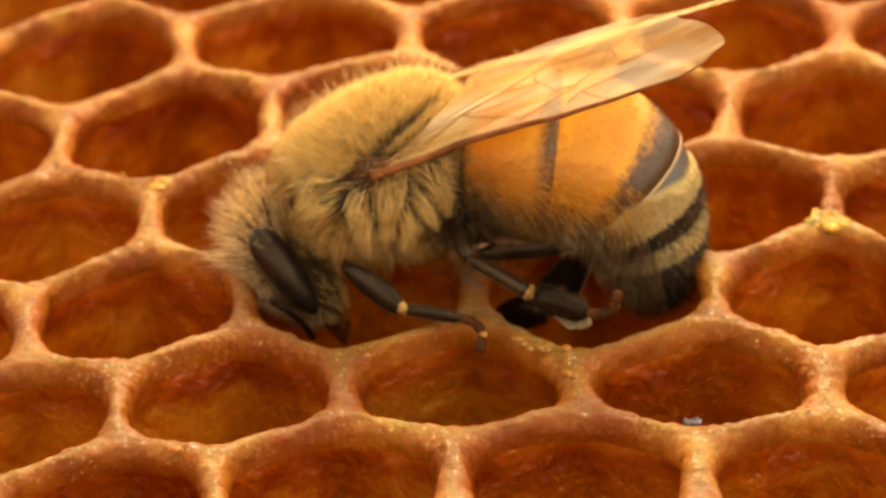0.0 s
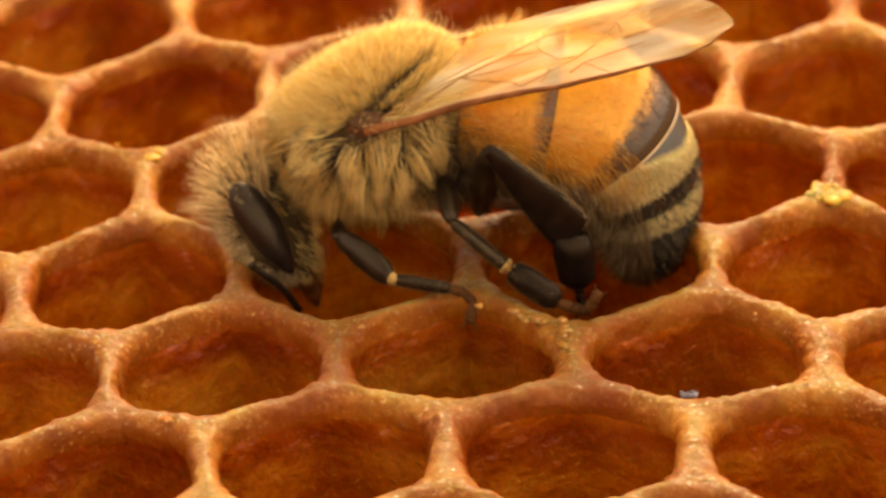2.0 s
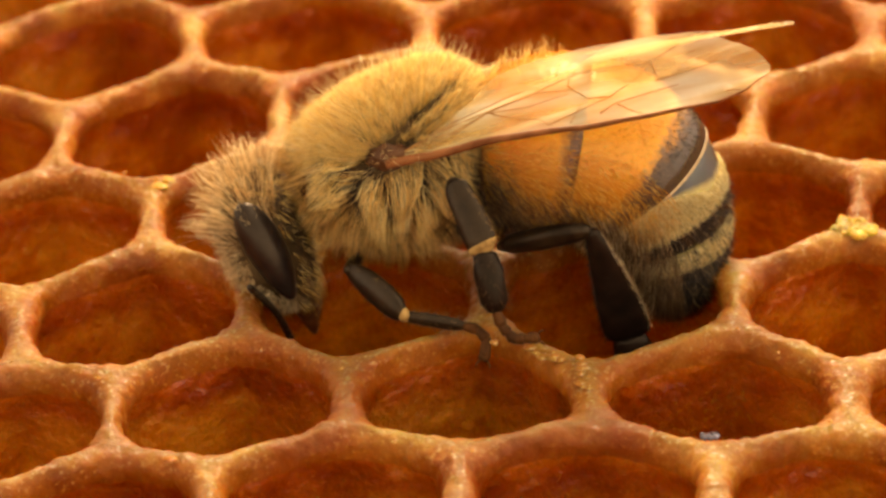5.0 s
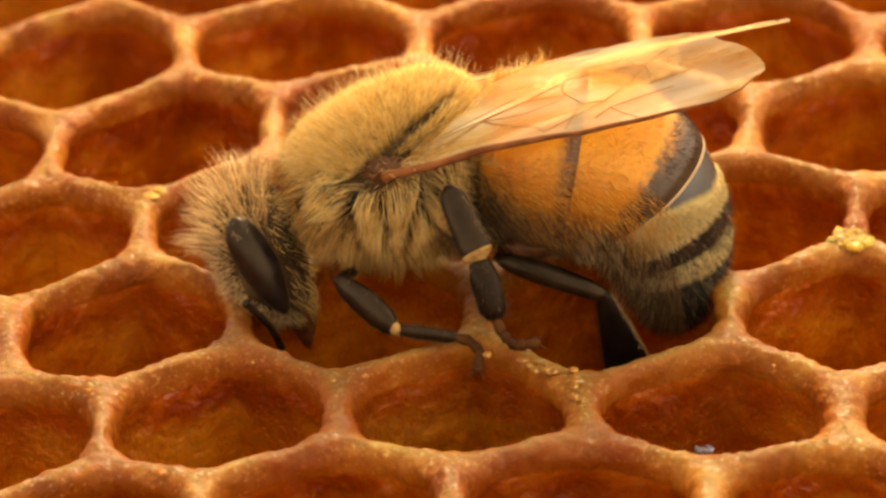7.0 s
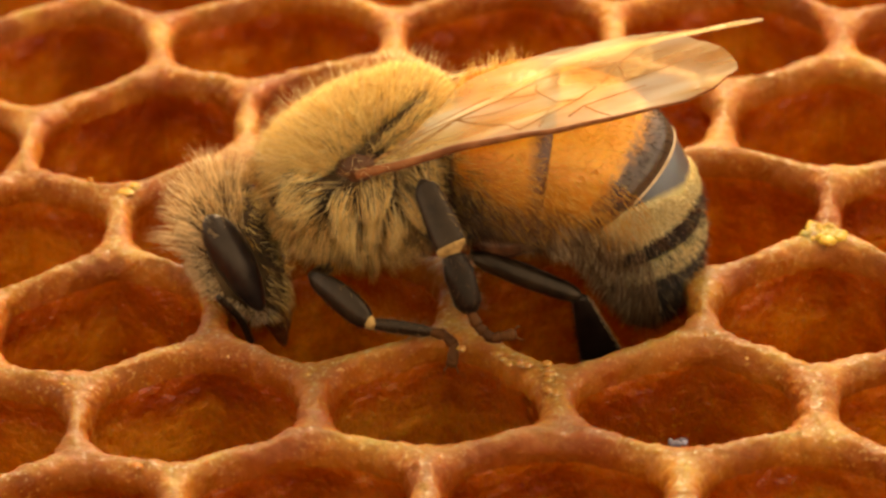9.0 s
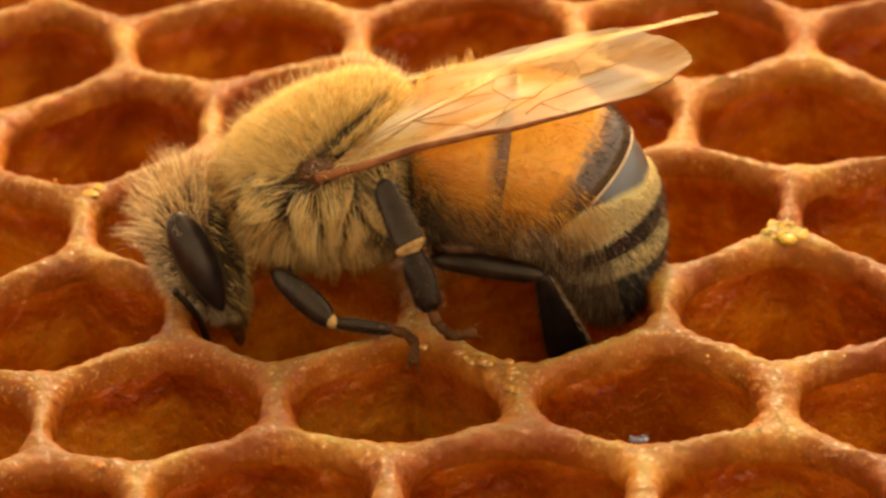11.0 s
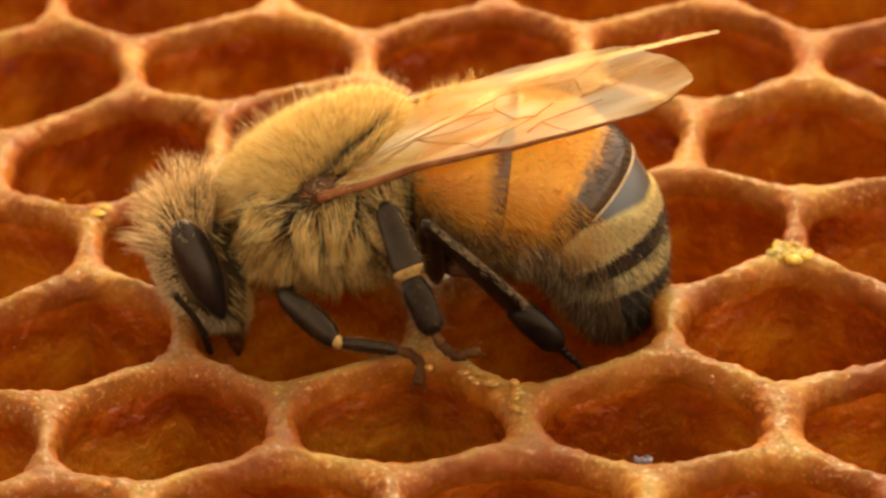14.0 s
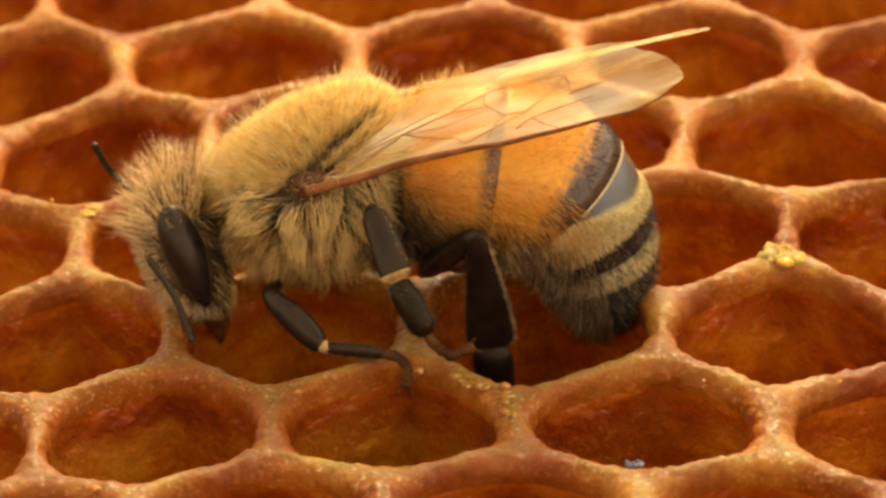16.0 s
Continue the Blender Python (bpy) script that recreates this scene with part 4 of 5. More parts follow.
def make_leg(tag, femur_len, shin_len, foot_len, foot_wide, path, broad=1.0, hairs=160):
    fem = part("femur", mesh_of(tag + "_femur", *tube(scaled(FEMUR, femur_len, 0.62 if tag == "front" else 0.85, 0.62 if tag == "front" else 0.85), 18)), leg_chitin, bee)
    prof = scaled(FRONT_SHIN if tag == "front" else SHIN, shin_len, broad, 1.0 if tag == "front" else 0.85)
    shin = part("tibia", mesh_of(tag + "_tibia", *tube(prof, 20)), leg_chitin, bee)
    if tag == "front":
        ring = [(shin_len - 0.14, 0.10 * broad, 0.09, 0, 0), (shin_len - 0.05, 0.122 * broad, 0.115, 0, 0), (shin_len + 0.06, 0.10 * broad, 0.10, 0, 0), (shin_len + 0.13, 0.06 * broad, 0.06, 0, 0)]
    else:
        ring = [(z, rx * 1.04, ry * 1.04, sx, sy) for z, rx, ry, sx, sy in [(shin_len * 0.89, 0.236 * broad, 0.19, 0.01, 0)] + prof[-2:]] + [(shin_len + 0.07, 0.09 * broad, 0.09, 0, 0)]
    part("joint_ring", mesh_of(tag + "_ring", *tube(ring, 18)), pale_joint, shin, "pale yellow knee ring")
    part("bristle", bristles(prof, hairs, 0.08, 0.24, 0.0028, (-0.8, 0.8), 0.5, tag + "_bristle"), fur_side, shin, "tawny bristles on the edge")
    part("bristle", bristles(prof, 260, 0.05, 0.1, 0.0022, (0, 6.28), 2.2, tag + "_bristle"), fur_dark, shin, "fine short hair lying along the shin")
    part("bristle", bristles(prof, 90, 0.08, 0.18, 0.004, (2.3, 4.0), 0.6, tag + "_bristle"), fur_dark, shin, "short dark bristles")
    foot = part("tarsus", mesh_of(tag + "_foot", *foot_chain(foot_len, foot_wide, 0)), leg_chitin if tag == "front" else dark_chitin, bee)
    part("foot", mesh_of(tag + "_toes", *toes(path)), toe_brown, foot, "brown jointed toes with two claws")
    part("bristle", bristles([(0, foot_wide, foot_wide * 0.6, 0, 0), (foot_len, foot_wide, foot_wide * 0.6, 0, 0)], 300, 0.07, 0.18, 0.004, (0, 6.28), 0.7, tag + "_bristle"), fur_brown, foot, "fine foot bristles")
    return fem, shin, foot


front = make_leg("front", 1.2, 1.9, 1.35, 0.16, [(0, 0, 1.33), (0, 0.05, 1.6), (-0.12, 0.2, 1.85), (-0.42, 0.42, 1.86)], 1.4, 30)
middle = make_leg("middle", 1.5, 1.68, 1.3, 0.33, [(0, 0, 1.27), (0.06, 0, 1.62), (0.28, 0.08, 1.95), (0.72, 0.1, 1.98)], 1.48, 70)

# hind leg: a flat, broad shin with a pale fringe, and a broad first foot joint that moves with it
HIND_SHIN = [(-0.05, 0.08, 0.08, 0, 0), (0.05, 0.17, 0.13, 0, 0), (0.5, 0.26, 0.14, 0, 0), (1.2, 0.38, 0.15, 0.02, 0), (2.0, 0.5, 0.15, 0.03, 0), (2.6, 0.53, 0.15, 0.02, 0), (2.85, 0.5, 0.14, 0.0, 0), (2.92, 0.3, 0.1, 0, 0)]
hind_femur = part("femur", mesh_of("hind_femur", *tube(scaled(FEMUR, 2.45, 1.0), 18)), leg_chitin, bee)
hind_shin = part("tibia", mesh_of("hind_shin", *tube(HIND_SHIN, 22)), dark_chitin, bee, "broad glossy black hind shin")
part("fringe", bristles(HIND_SHIN, 240, 0.08, 0.22, 0.003, (-0.5, 0.5), 1.2, "fringe"), fur_head, hind_shin, "pale hair fringe")
part("fringe", bristles(HIND_SHIN, 200, 0.08, 0.2, 0.005, (2.8, 3.5), 0.9, "fringe"), fur_dark, hind_shin)
hind_foot = part("tarsus", mesh_of("hind_foot", *foot_chain(1.4, 0.46, 3, 16, 0.1)), dark_chitin, hind_shin, "broad dark hind foot", (0, 0, 2.86))

for s_ in (-1, 1):
    part("coxa", mesh_of("coxa", *ball(0.72, 0.4, 0.3, 24, 16, 0.12, 2.0)), brown_chitin, bee, "brown root joint of the hind leg", (3.05, 1.15 * s_, 1.05))


def still_leg(points, width, names=("femur", "tibia", "tarsus")):
    for a, b, w, nm in zip(points, points[1:], width, names):
        ln = (Vector(b) - Vector(a)).length
        ob = part(nm, mesh_of("far_" + nm, *tube(scaled(SHIN, ln, w, w), 14)), leg_chitin, bee)
        ob.matrix_basis = limb(a, b, (0, 1, 0))


still_leg([(-0.5, 0.8, 1.0), (-0.9, 1.9, 1.2), (0.2, 2.6, 0.1), (1.6, 2.8, -0.5)], (0.9, 0.8, 0.45))
still_leg([(1.0, 0.8, 1.0), (1.6, 1.7, 0.7), (1.9, 2.3, -0.5), (2.4, 2.4, -1.6)], (0.9, 0.9, 0.6))
still_leg([(2.3, 1.2, 0.9), (4.0, 1.9, 1.0), (4.6, 2.1, -0.9), (4.8, 2.1, -2.0)], (0.95, 1.3, 1.1))


# ================================================================ crumbs and specks
def lump(name, at, size, mat, label, category, seed):
    v, f = ball(size[0], size[1], size[2], 18, 12, 0.55, seed)
    v = [(x + 0.25 * size[0] * noise.noise(Vector((x, y, z)) * 5 / size[0] * 0.3 + Vector((seed, 0, 0))), y, z) for x, y, z in v]
    ob = new(name, mesh_of(name, v, f))
    ob.data.materials.append(mat)
    ob.location = Vector(at) * MM
    return tagged(ob, label, category, "bits of wax on the comb" if category.startswith("wax") else "")


lump("wax_crumb", (0.09, 9.58, 0.02), (0.19, 0.15, 0.07), yellow_wax, "pale yellow wax crumb on the rim of a cell", "wax crumb", 70)
lump("wax_crumb", (0.24, 9.85, 0.02), (0.15, 0.15, 0.07), yellow_wax, "pale yellow wax crumb on the rim of a cell", "wax crumb", 71)
lump("wax_crumb", (0.23, 9.82, 0.02), (0.14, 0.1, 0.07), yellow_wax, "pale yellow wax crumb on the rim of a cell", "wax crumb", 72)
lump("wax_crumb", (0.02, 9.87, 0.02), (0.09, 0.07, 0.07), crumb_wax, "pale yellow wax crumb on the rim of a cell", "wax crumb", 73)
lump("wax_crumb", (8.22, 1.85, 0.20), (0.09, 0.07, 0.06), crumb_wax, "tiny yellow wax crumb under the feet of the bee", "wax crumb", 5)
lump("wax_crumb", (1.78, -2.59, 0.10), (0.14, 0.08, 0.07), crumb_wax, "tiny white wax crumb on the rim of a cell", "wax crumb", 6)


def clod(name, at, spread, count, size, mat, label, category, seed):
    """A clod of small rounded lumps that stick together."""
    rng = random.Random(seed)
    pieces = []
    for k in range(count):
        a, r = rng.uniform(0, 6.28), math.sqrt(rng.random())
        g = size * rng.uniform(0.6, 1.3)
        m = Matrix.Translation((spread[0] * r * math.cos(a), spread[1] * r * math.sin(a), spread[2] * rng.uniform(-1, 1) * (1 - r)))
        pieces.append(placed(ball(g * rng.uniform(0.8, 1.5), g * rng.uniform(0.8, 1.4), g * 0.6, 12, 8, 0.5, seed + k), m))
    ob = new(name, mesh_of(name, *joined(*pieces)))
    ob.data.materials.append(mat)
    ob.location = Vector(at) * MM
    return tagged(ob, label, category, "bits of wax on the comb" if category.startswith("wax") else "")


clod("wax_smear", (16.05, 7.12, -0.02), (0.44, 0.38, 0.02), 40, 0.12, yellow_wax, "yellow wax smear on the junction of cell walls", "wax smear", 2)
clod("mould_speck", (12.84, -1.36, -0.22), (0.22, 0.13, 0.06), 14, 0.06, grey_wax, "grey mouldy speck inside the rim of a cell", "mould speck", 7)
chips = random.Random(5)
for k in range(26):
    f = k / 13
    x, y = (8.95 + 0.95 * f, 1.82 - 0.42 * f) if f <= 1 else (10.1 + 0.13 * (f - 1), 1.5 - 1.5 * (f - 1))
    x, y = x + chips.uniform(-0.09, 0.09), y + chips.uniform(-0.12, 0.12)
    g = chips.uniform(0.025, 0.09)
    lump("wax_flake", (x, y, chips.uniform(-0.02, 0.04)), (g * chips.uniform(1.0, 1.8), g, g * 0.7), crumb_wax, "small yellow wax flake on the chewed rim", "wax flake", 20 + k)
lump("wax_grain", (-0.18, 0.81, 0.06), (0.06, 0.03, 0.03), crumb_wax, "tiny pale wax grain on a cell rim", "wax grain", 40)
lump("wax_grain", (3.22, 1.90, 0.06), (0.03, 0.03, 0.03), crumb_wax, "tiny pale wax grain on a cell rim", "wax grain", 41)
lump("wax_grain", (5.00, 1.11, 0.06), (0.06, 0.04, 0.03), crumb_wax, "tiny pale wax grain on a cell rim", "wax grain", 42)
lump("wax_grain", (13.40, 2.52, 0.06), (0.05, 0.04, 0.03), crumb_wax, "tiny pale wax grain on a cell rim", "wax grain", 43)
lump("wax_grain", (15.29, -1.31, 0.06), (0.05, 0.04, 0.03), crumb_wax, "tiny pale wax grain on a cell rim", "wax grain", 44)
lump("wax_grain", (14.25, 1.52, 0.06), (0.04, 0.04, 0.03), crumb_wax, "tiny pale wax grain on a cell rim", "wax grain", 45)
lump("wax_grain", (6.34, -1.94, 0.06), (0.05, 0.05, 0.03), crumb_wax, "tiny pale wax grain on a cell rim", "wax grain", 46)
lump("wax_grain", (8.00, -2.33, 0.06), (0.05, 0.05, 0.03), crumb_wax, "tiny pale wax grain on a cell rim", "wax grain", 47)
lump("wax_grain", (17.11, 1.42, 0.06), (0.06, 0.05, 0.03), crumb_wax, "tiny pale wax grain on a cell rim", "wax grain", 48)
lump("wax_grain", (-0.80, 10.20, 0.06), (0.05, 0.03, 0.03), crumb_wax, "tiny pale wax grain on a cell rim", "wax grain", 49)
lump("wax_grain", (0.49, 15.50, 0.06), (0.06, 0.05, 0.03), crumb_wax, "tiny pale wax grain on a cell rim", "wax grain", 50)
lump("wax_grain", (13.84, 11.12, 0.06), (0.06, 0.04, 0.03), crumb_wax, "tiny pale wax grain on a cell rim", "wax grain", 51)


# a flake of wax placed between the feet to fit the view, then sunk into the cell out of sight
v, f = ball(0.4, 0.27, 0.03, 24, 12, 0.3, 12.0)
wax_scale = new("wax_scale", mesh_of("wax_scale", v, f))
wax_scale.data.materials.append(pale_wax)
tagged(wax_scale, "thin whitish wax scale held between the feet", "wax scale")

for ob in list(scene.objects):
    if any(word in ob.name for word in ("fur", "hair", "fuzz", "bristle", "fringe", "cheek_shade")):
        tagged(ob, kind="stuff")


# ================================================================ movement
def motions():
    walk(bee, [(t, pose(x * MM, y * MM, z * MM)) for t, x, y, z in [
        (0, 5.837, 6, -0.086),
        (0.5, 5.811, 6, -0.172),
        (1, 5.973, 6, -0.044),
        (1.5, 5.727, 6, 0.238),
        (2, 5.824, 6, 0.264),
        (2.5, 6.05, 6, 0.401),
        (3, 6.163, 6, 0.366),
        (3.5, 6.088, 6, 0.36),
        (4, 6.041, 6, 0.253),
        (6.5, 6.005, 6, 0.198),
        (7, 6.076, 6, 0.17),
        (7.5, 6.097, 6, 0.131),
        (8, 6.088, 6, 0.095),
        (8.5, 6.037, 6, 0.076),
        (9, 6.07, 6, 0.094),
        (11.5, 6.01, 6, 0.003),
        (12, 5.992, 6, 0.001),
        (12.5, 5.953, 6, 0),
        (13, 6.021, 6, 0.079),
        (13.5, 5.993, 6, 0.077),
        (14, 5.942, 6, 0.04),
        (14.5, 5.947, 6, 0.022),
        (15, 5.949, 6, 0.032),
        (15.5, 5.938, 6, 0.07),
        (16, 5.892, 6, 0.241)]])
    walk(head, [(t, pose(x * MM, y * MM, z * MM, 0, a, 0)) for t, x, y, z, a in [
        (0, -2.235, 0, -0.045, -11.546),
        (0.5, -2.31, 0, -0.073, -11.627),
        (1, -2.422, 0, -0.112, -11.047),
        (1.5, -2.565, 0, -0.054, -9.358),
        (2, -2.592, 0, -0.034, -7.425),
        (2.5, -2.865, 0, 0.149, -5.522),
        (3, -3.012, 0, 0.259, -4.284),
        (3.5, -2.987, 0, 0.218, -3.657),
        (4, -2.954, 0, 0.332, -3.065),
        (6.5, -2.925, 0, 0.136, -5),
        (7, -2.979, 0, 0.221, -4.662),
        (7.5, -3.005, 0, 0.168, -4.641),
        (8, -2.977, 0, 0.236, -4.674),
        (8.5, -2.928, 0, 0.239, -4.348),
        (9, -2.956, 0, 0.235, -3.951),
        (11.5, -2.942, 0, 0.382, -0.589),
        (12, -2.935, 0, 0.402, -0.446),
        (12.5, -2.89, 0, 0.461, -0.24),
        (13, -2.995, 0, 0.533, 0.005),
        (13.5, -2.951, 0, 0.54, 0.902),
        (14, -2.931, 0, 0.628, 1.61),
        (14.5, -2.92, 0, 0.565, 1.113),
        (15, -2.955, 0, 0.621, 0.705),
        (15.5, -3.049, 0, 0.772, 1.827),
        (16, -2.966, 0, 0.82, 3.469)]])
    walk(abdomen, [(t, pose(PET.x * MM, PET.y * MM, PET.z * MM, 0, a, 0)) for t, a in [
        (0, -0.13),
        (0.5, -0.261),
        (1, 0.786),
        (1.5, 2.263),
        (2, 3.437),
        (2.5, 4.426),
        (3, 4.692),
        (3.5, 4.127),
        (4, 3.527),
        (6.5, 2.406),
        (7, 2.29),
        (7.5, 2.005),
        (8, 1.491),
        (8.5, 1.127),
        (9, 1.077),
        (11.5, 0.201),
        (12, 0.071),
        (12.5, -0.288),
        (13, -0.617),
        (13.5, -0.465),
        (14, -0.252),
        (14.5, -0.485),
        (15, -0.788),
        (15.5, -0.345),
        (16, 0.323)]])
    # the amber plate slides over the next as the abdomen draws together
    pivot = Matrix.Translation(Vector((4.0 - PET.x, 0, 0.9 - PET.z)) * MM)
    walk(plates[1], [(t, pivot @ Matrix.Rotation(radians(a), 4, "Y") @ pivot.inverted()) for t, a in [
        (0, 4.6), (0.5, 4.6), (1, 4.2), (1.5, 3.8), (2, 3.4), (3, 3), (4, 2.6), (6.5, 1.8), (9, 0.8), (12, 0), (16, 0)]])
    walk(wax_scale, [(t, pose(x * MM, y * MM, z * MM, a, 8, b)) for t, x, y, z, a, b in [
        (0, 10.22, 2.5, 0.19, 35, -12), (0.6, 10.2, 2.5, 0.19, 38, -10), (0.8, 10.22, 2.5, 0.05, 45, -8), (1.0, 10.25, 3.1, -1.2, 70, 10), (1.3, 10.3, 3.8, -6.5, 100, 30), (1.6, 10.3, 3.9, -8.2, 110, 30), (16, 10.3, 3.9, -8.2, 110, 30)]])
    for side, fore, rear in wings:
        for film_part in (fore, rear):
            walk(film_part, [(t, pose(*wing_frame(side).translation, 0, a + (4.1 if side > 0 else 0), 0) @ wing_frame(side).to_3x3().to_4x4() @ Matrix.Rotation(radians(2 if side > 0 else 0), 4, "X")) for t, a in [
        (0, -3.312),
        (0.5, -3.236),
        (1, -2.415),
        (1.5, -0.621),
        (2, 1.468),
        (2.5, 3.136),
        (3, 3.64),
        (3.5, 3.9),
        (4, 4.8),
        (6.5, 1.624),
        (7, 1.487),
        (7.5, 1.323),
        (8, 1.688),
        (8.5, 2.042),
        (9, 1.736),
        (11.5, 0.051),
        (12, -0.006),
        (12.5, -0.243),
        (13, -0.521),
        (13.5, -0.226),
        (14, 0.036),
        (14.5, -0.296),
        (15, -0.199),
        (15.5, 0.337),
        (16, 0.519)]])
    hip = (2.32, -1.4, 0.83)
    hind_rows = [
        (0, 4.757, -1.224, 1.004, -0.42, 0.36, -0.83),
        (0.6, 4.765, -1.27, 0.917, -0.35, 0.38, -0.855),
        (0.9, 4.633, -1.991, 1.381, -0.40, 0.36, -0.84),
        (1, 4.675, -1.999, 1.139, -0.37, 0.36, -0.855),
        (1.2, 4.347, -2.443, 1.728, -0.12, 0.36, -0.925),
        (1.5, 4.557, -2.251, 1.353, -0.11, 0.36, -0.926),
        (1.8, 3.173, -2.888, 2.58, 0.439, 0.169, -0.883),
        (2, 2.684, -2.658, 3.038, 0.6, 0.083, -0.795),
        (2.1, 4.652, -2.147, 0.906, -0.16, 0.36, -0.918),
        (2.4, 4.276, -2.663, 1.591, -0.319, 0.357, -0.878),
        (2.5, 4.549, -2.376, 0.542, -0.052, 0.17, -0.984),
        (2.7, 3.198, -2.908, 2.55, 0.282, 0.089, -0.955),
        (3, 4.199, -2.951, 1.086, 0.067, 0.158, -0.985),
        (3.3, 4.136, -2.762, 1.752, -0.115, 0.112, -0.987),
        (3.5, 4.277, -2.824, 1.213, -0.076, 0.151, -0.986),
        (3.6, 3.653, -3.083, 2.01, 0.214, 0.11, -0.971),
        (4, 4.306, -2.573, 1.656, 0.096, 0.121, -0.988),
        (4.2, 4.119, -2.724, 1.836, 0.299, 0.113, -0.948),
        (6.3, 4.733, -1.799, 0.679, 0.109, 0.15, -0.983),
        (6.5, 4.637, -1.709, 0.095, 0.173, 0.203, -0.964),
        (6.6, 4.28, -2.631, 1.632, 0.292, 0.127, -0.948),
        (6.9, 4.559, -2.392, 0.763, 0.194, 0.167, -0.967),
        (7.2, 4.554, -1.818, -0.085, 0.228, 0.221, -0.948),
        (7.5, 4.653, -1.941, 0.315, 0.083, 0.2, -0.976),
        (7.8, 4.46, -2.091, -0.142, 0.235, 0.277, -0.932),
        (8, 4.533, -1.846, -0.123, 0.145, 0.253, -0.956),
        (8.1, 4.725, -1.803, 0.594, 0.08, 0.169, -0.982),
        (8.4, 4.566, -2.377, 0.899, 0.28, 0.164, -0.946),
        (8.5, 4.216, -2.718, 1.649, 0.241, 0.129, -0.962),
        (8.7, 4.327, -2.587, 1.583, 0.321, 0.136, -0.937),
        (9, 4.593, -1.771, -0.005, 0.213, 0.22, -0.952),
        (9.2, 4.313, -2.679, 1.458, 0.279, 0.139, -0.95),
        (11.3, 4.704, -1.93, 0.631, 0.192, 0.178, -0.965),
        (11.5, 4.602, -2.285, 0.713, 0.142, 0.187, -0.972),
        (11.6, 4.358, -2.756, 0.931, 0.314, 0.185, -0.931),
        (11.9, 4.549, -2.398, 1.02, 0.124, 0.169, -0.978),
        (12, 3.924, -2.889, 1.931, 0.22, 0.126, -0.967),
        (12.2, 2.464, -2.69, 2.908, 0.554, 0.084, -0.828),
        (12.5, 2.992, -2.888, 2.657, 0.479, 0.091, -0.873),
        (12.8, 4.288, -2.723, 1.445, 0.236, 0.143, -0.961),
        (13, 4.677, -2.012, 1.097, -0.198, 0.137, -0.971),
        (13.2, 3.579, -2.762, 2.431, 0.185, 0.102, -0.978),
        (13.4, 4.133, -2.73, 1.802, 0.158, 0.126, -0.979),
        (13.5, 4.491, -2.434, 1.298, 0.027, 0.147, -0.989),
        (13.6, 4.187, -2.794, 1.588, 0.314, 0.136, -0.94),
        (13.8, 3.682, -2.959, 2.14, 0.264, 0.12, -0.957),
        (14, 2.267, -2.735, 2.884, 0.637, 0.083, -0.767),
        (14.2, 3.7, -2.603, 2.458, 0.552, 0.09, -0.829),
        (14.4, 4.066, -2.746, 1.899, 0.21, 0.127, -0.969),
        (14.5, 4.001, -2.801, 1.932, 0.129, 0.127, -0.983),
        (14.6, 2.9, -2.902, 2.676, 0.6, 0.085, -0.795),
        (14.8, 4.236, -2.738, 1.564, 0.322, 0.139, -0.937),
        (15, 3.856, -3.006, 1.862, 0.376, 0.129, -0.918),
        (15.2, 3.554, -2.954, 2.267, 0.51, 0.099, -0.854),
        (15.4, 3.967, -2.843, 1.928, 0.377, 0.117, -0.919),
        (15.5, 3.862, -2.891, 2.013, 0.436, 0.11, -0.893),
        (15.7, 3.479, -3.14, 2.107, 0.388, 0.111, -0.915),
        (16, 3.606, -2.71, 2.452, 0.056, 0.096, -0.994)]
    walk(hind_femur, [(t, limb(hip, (x, y, z))) for t, x, y, z, dx, dy, dz in hind_rows])
    # the shin rolls edge-on as it swings forward
    roll = {1.8: 15, 12.2: 25, 12.5: 10, 13.8: 15, 14: 48, 14.2: 30, 14.6: 15}
    walk(hind_shin, [(t, limb((x, y, z), (x + dx, y + dy, z + dz)) @ Matrix.Rotation(radians(roll.get(t, 0)), 4, "Z")) for t, x, y, z, dx, dy, dz in hind_rows])
    # the foot folds forward while the legs are rubbed together
    walk(hind_foot, [(t, pose(0, 0, 2.86 * MM, 0, a, 0)) for t, a in [
        (0, -42), (0.6, -42), (0.9, -55), (1.2, -82), (1.5, -84), (1.8, -50), (2, -32), (2.2, -35), (2.5, -10), (3, 0), (16, 0)]])
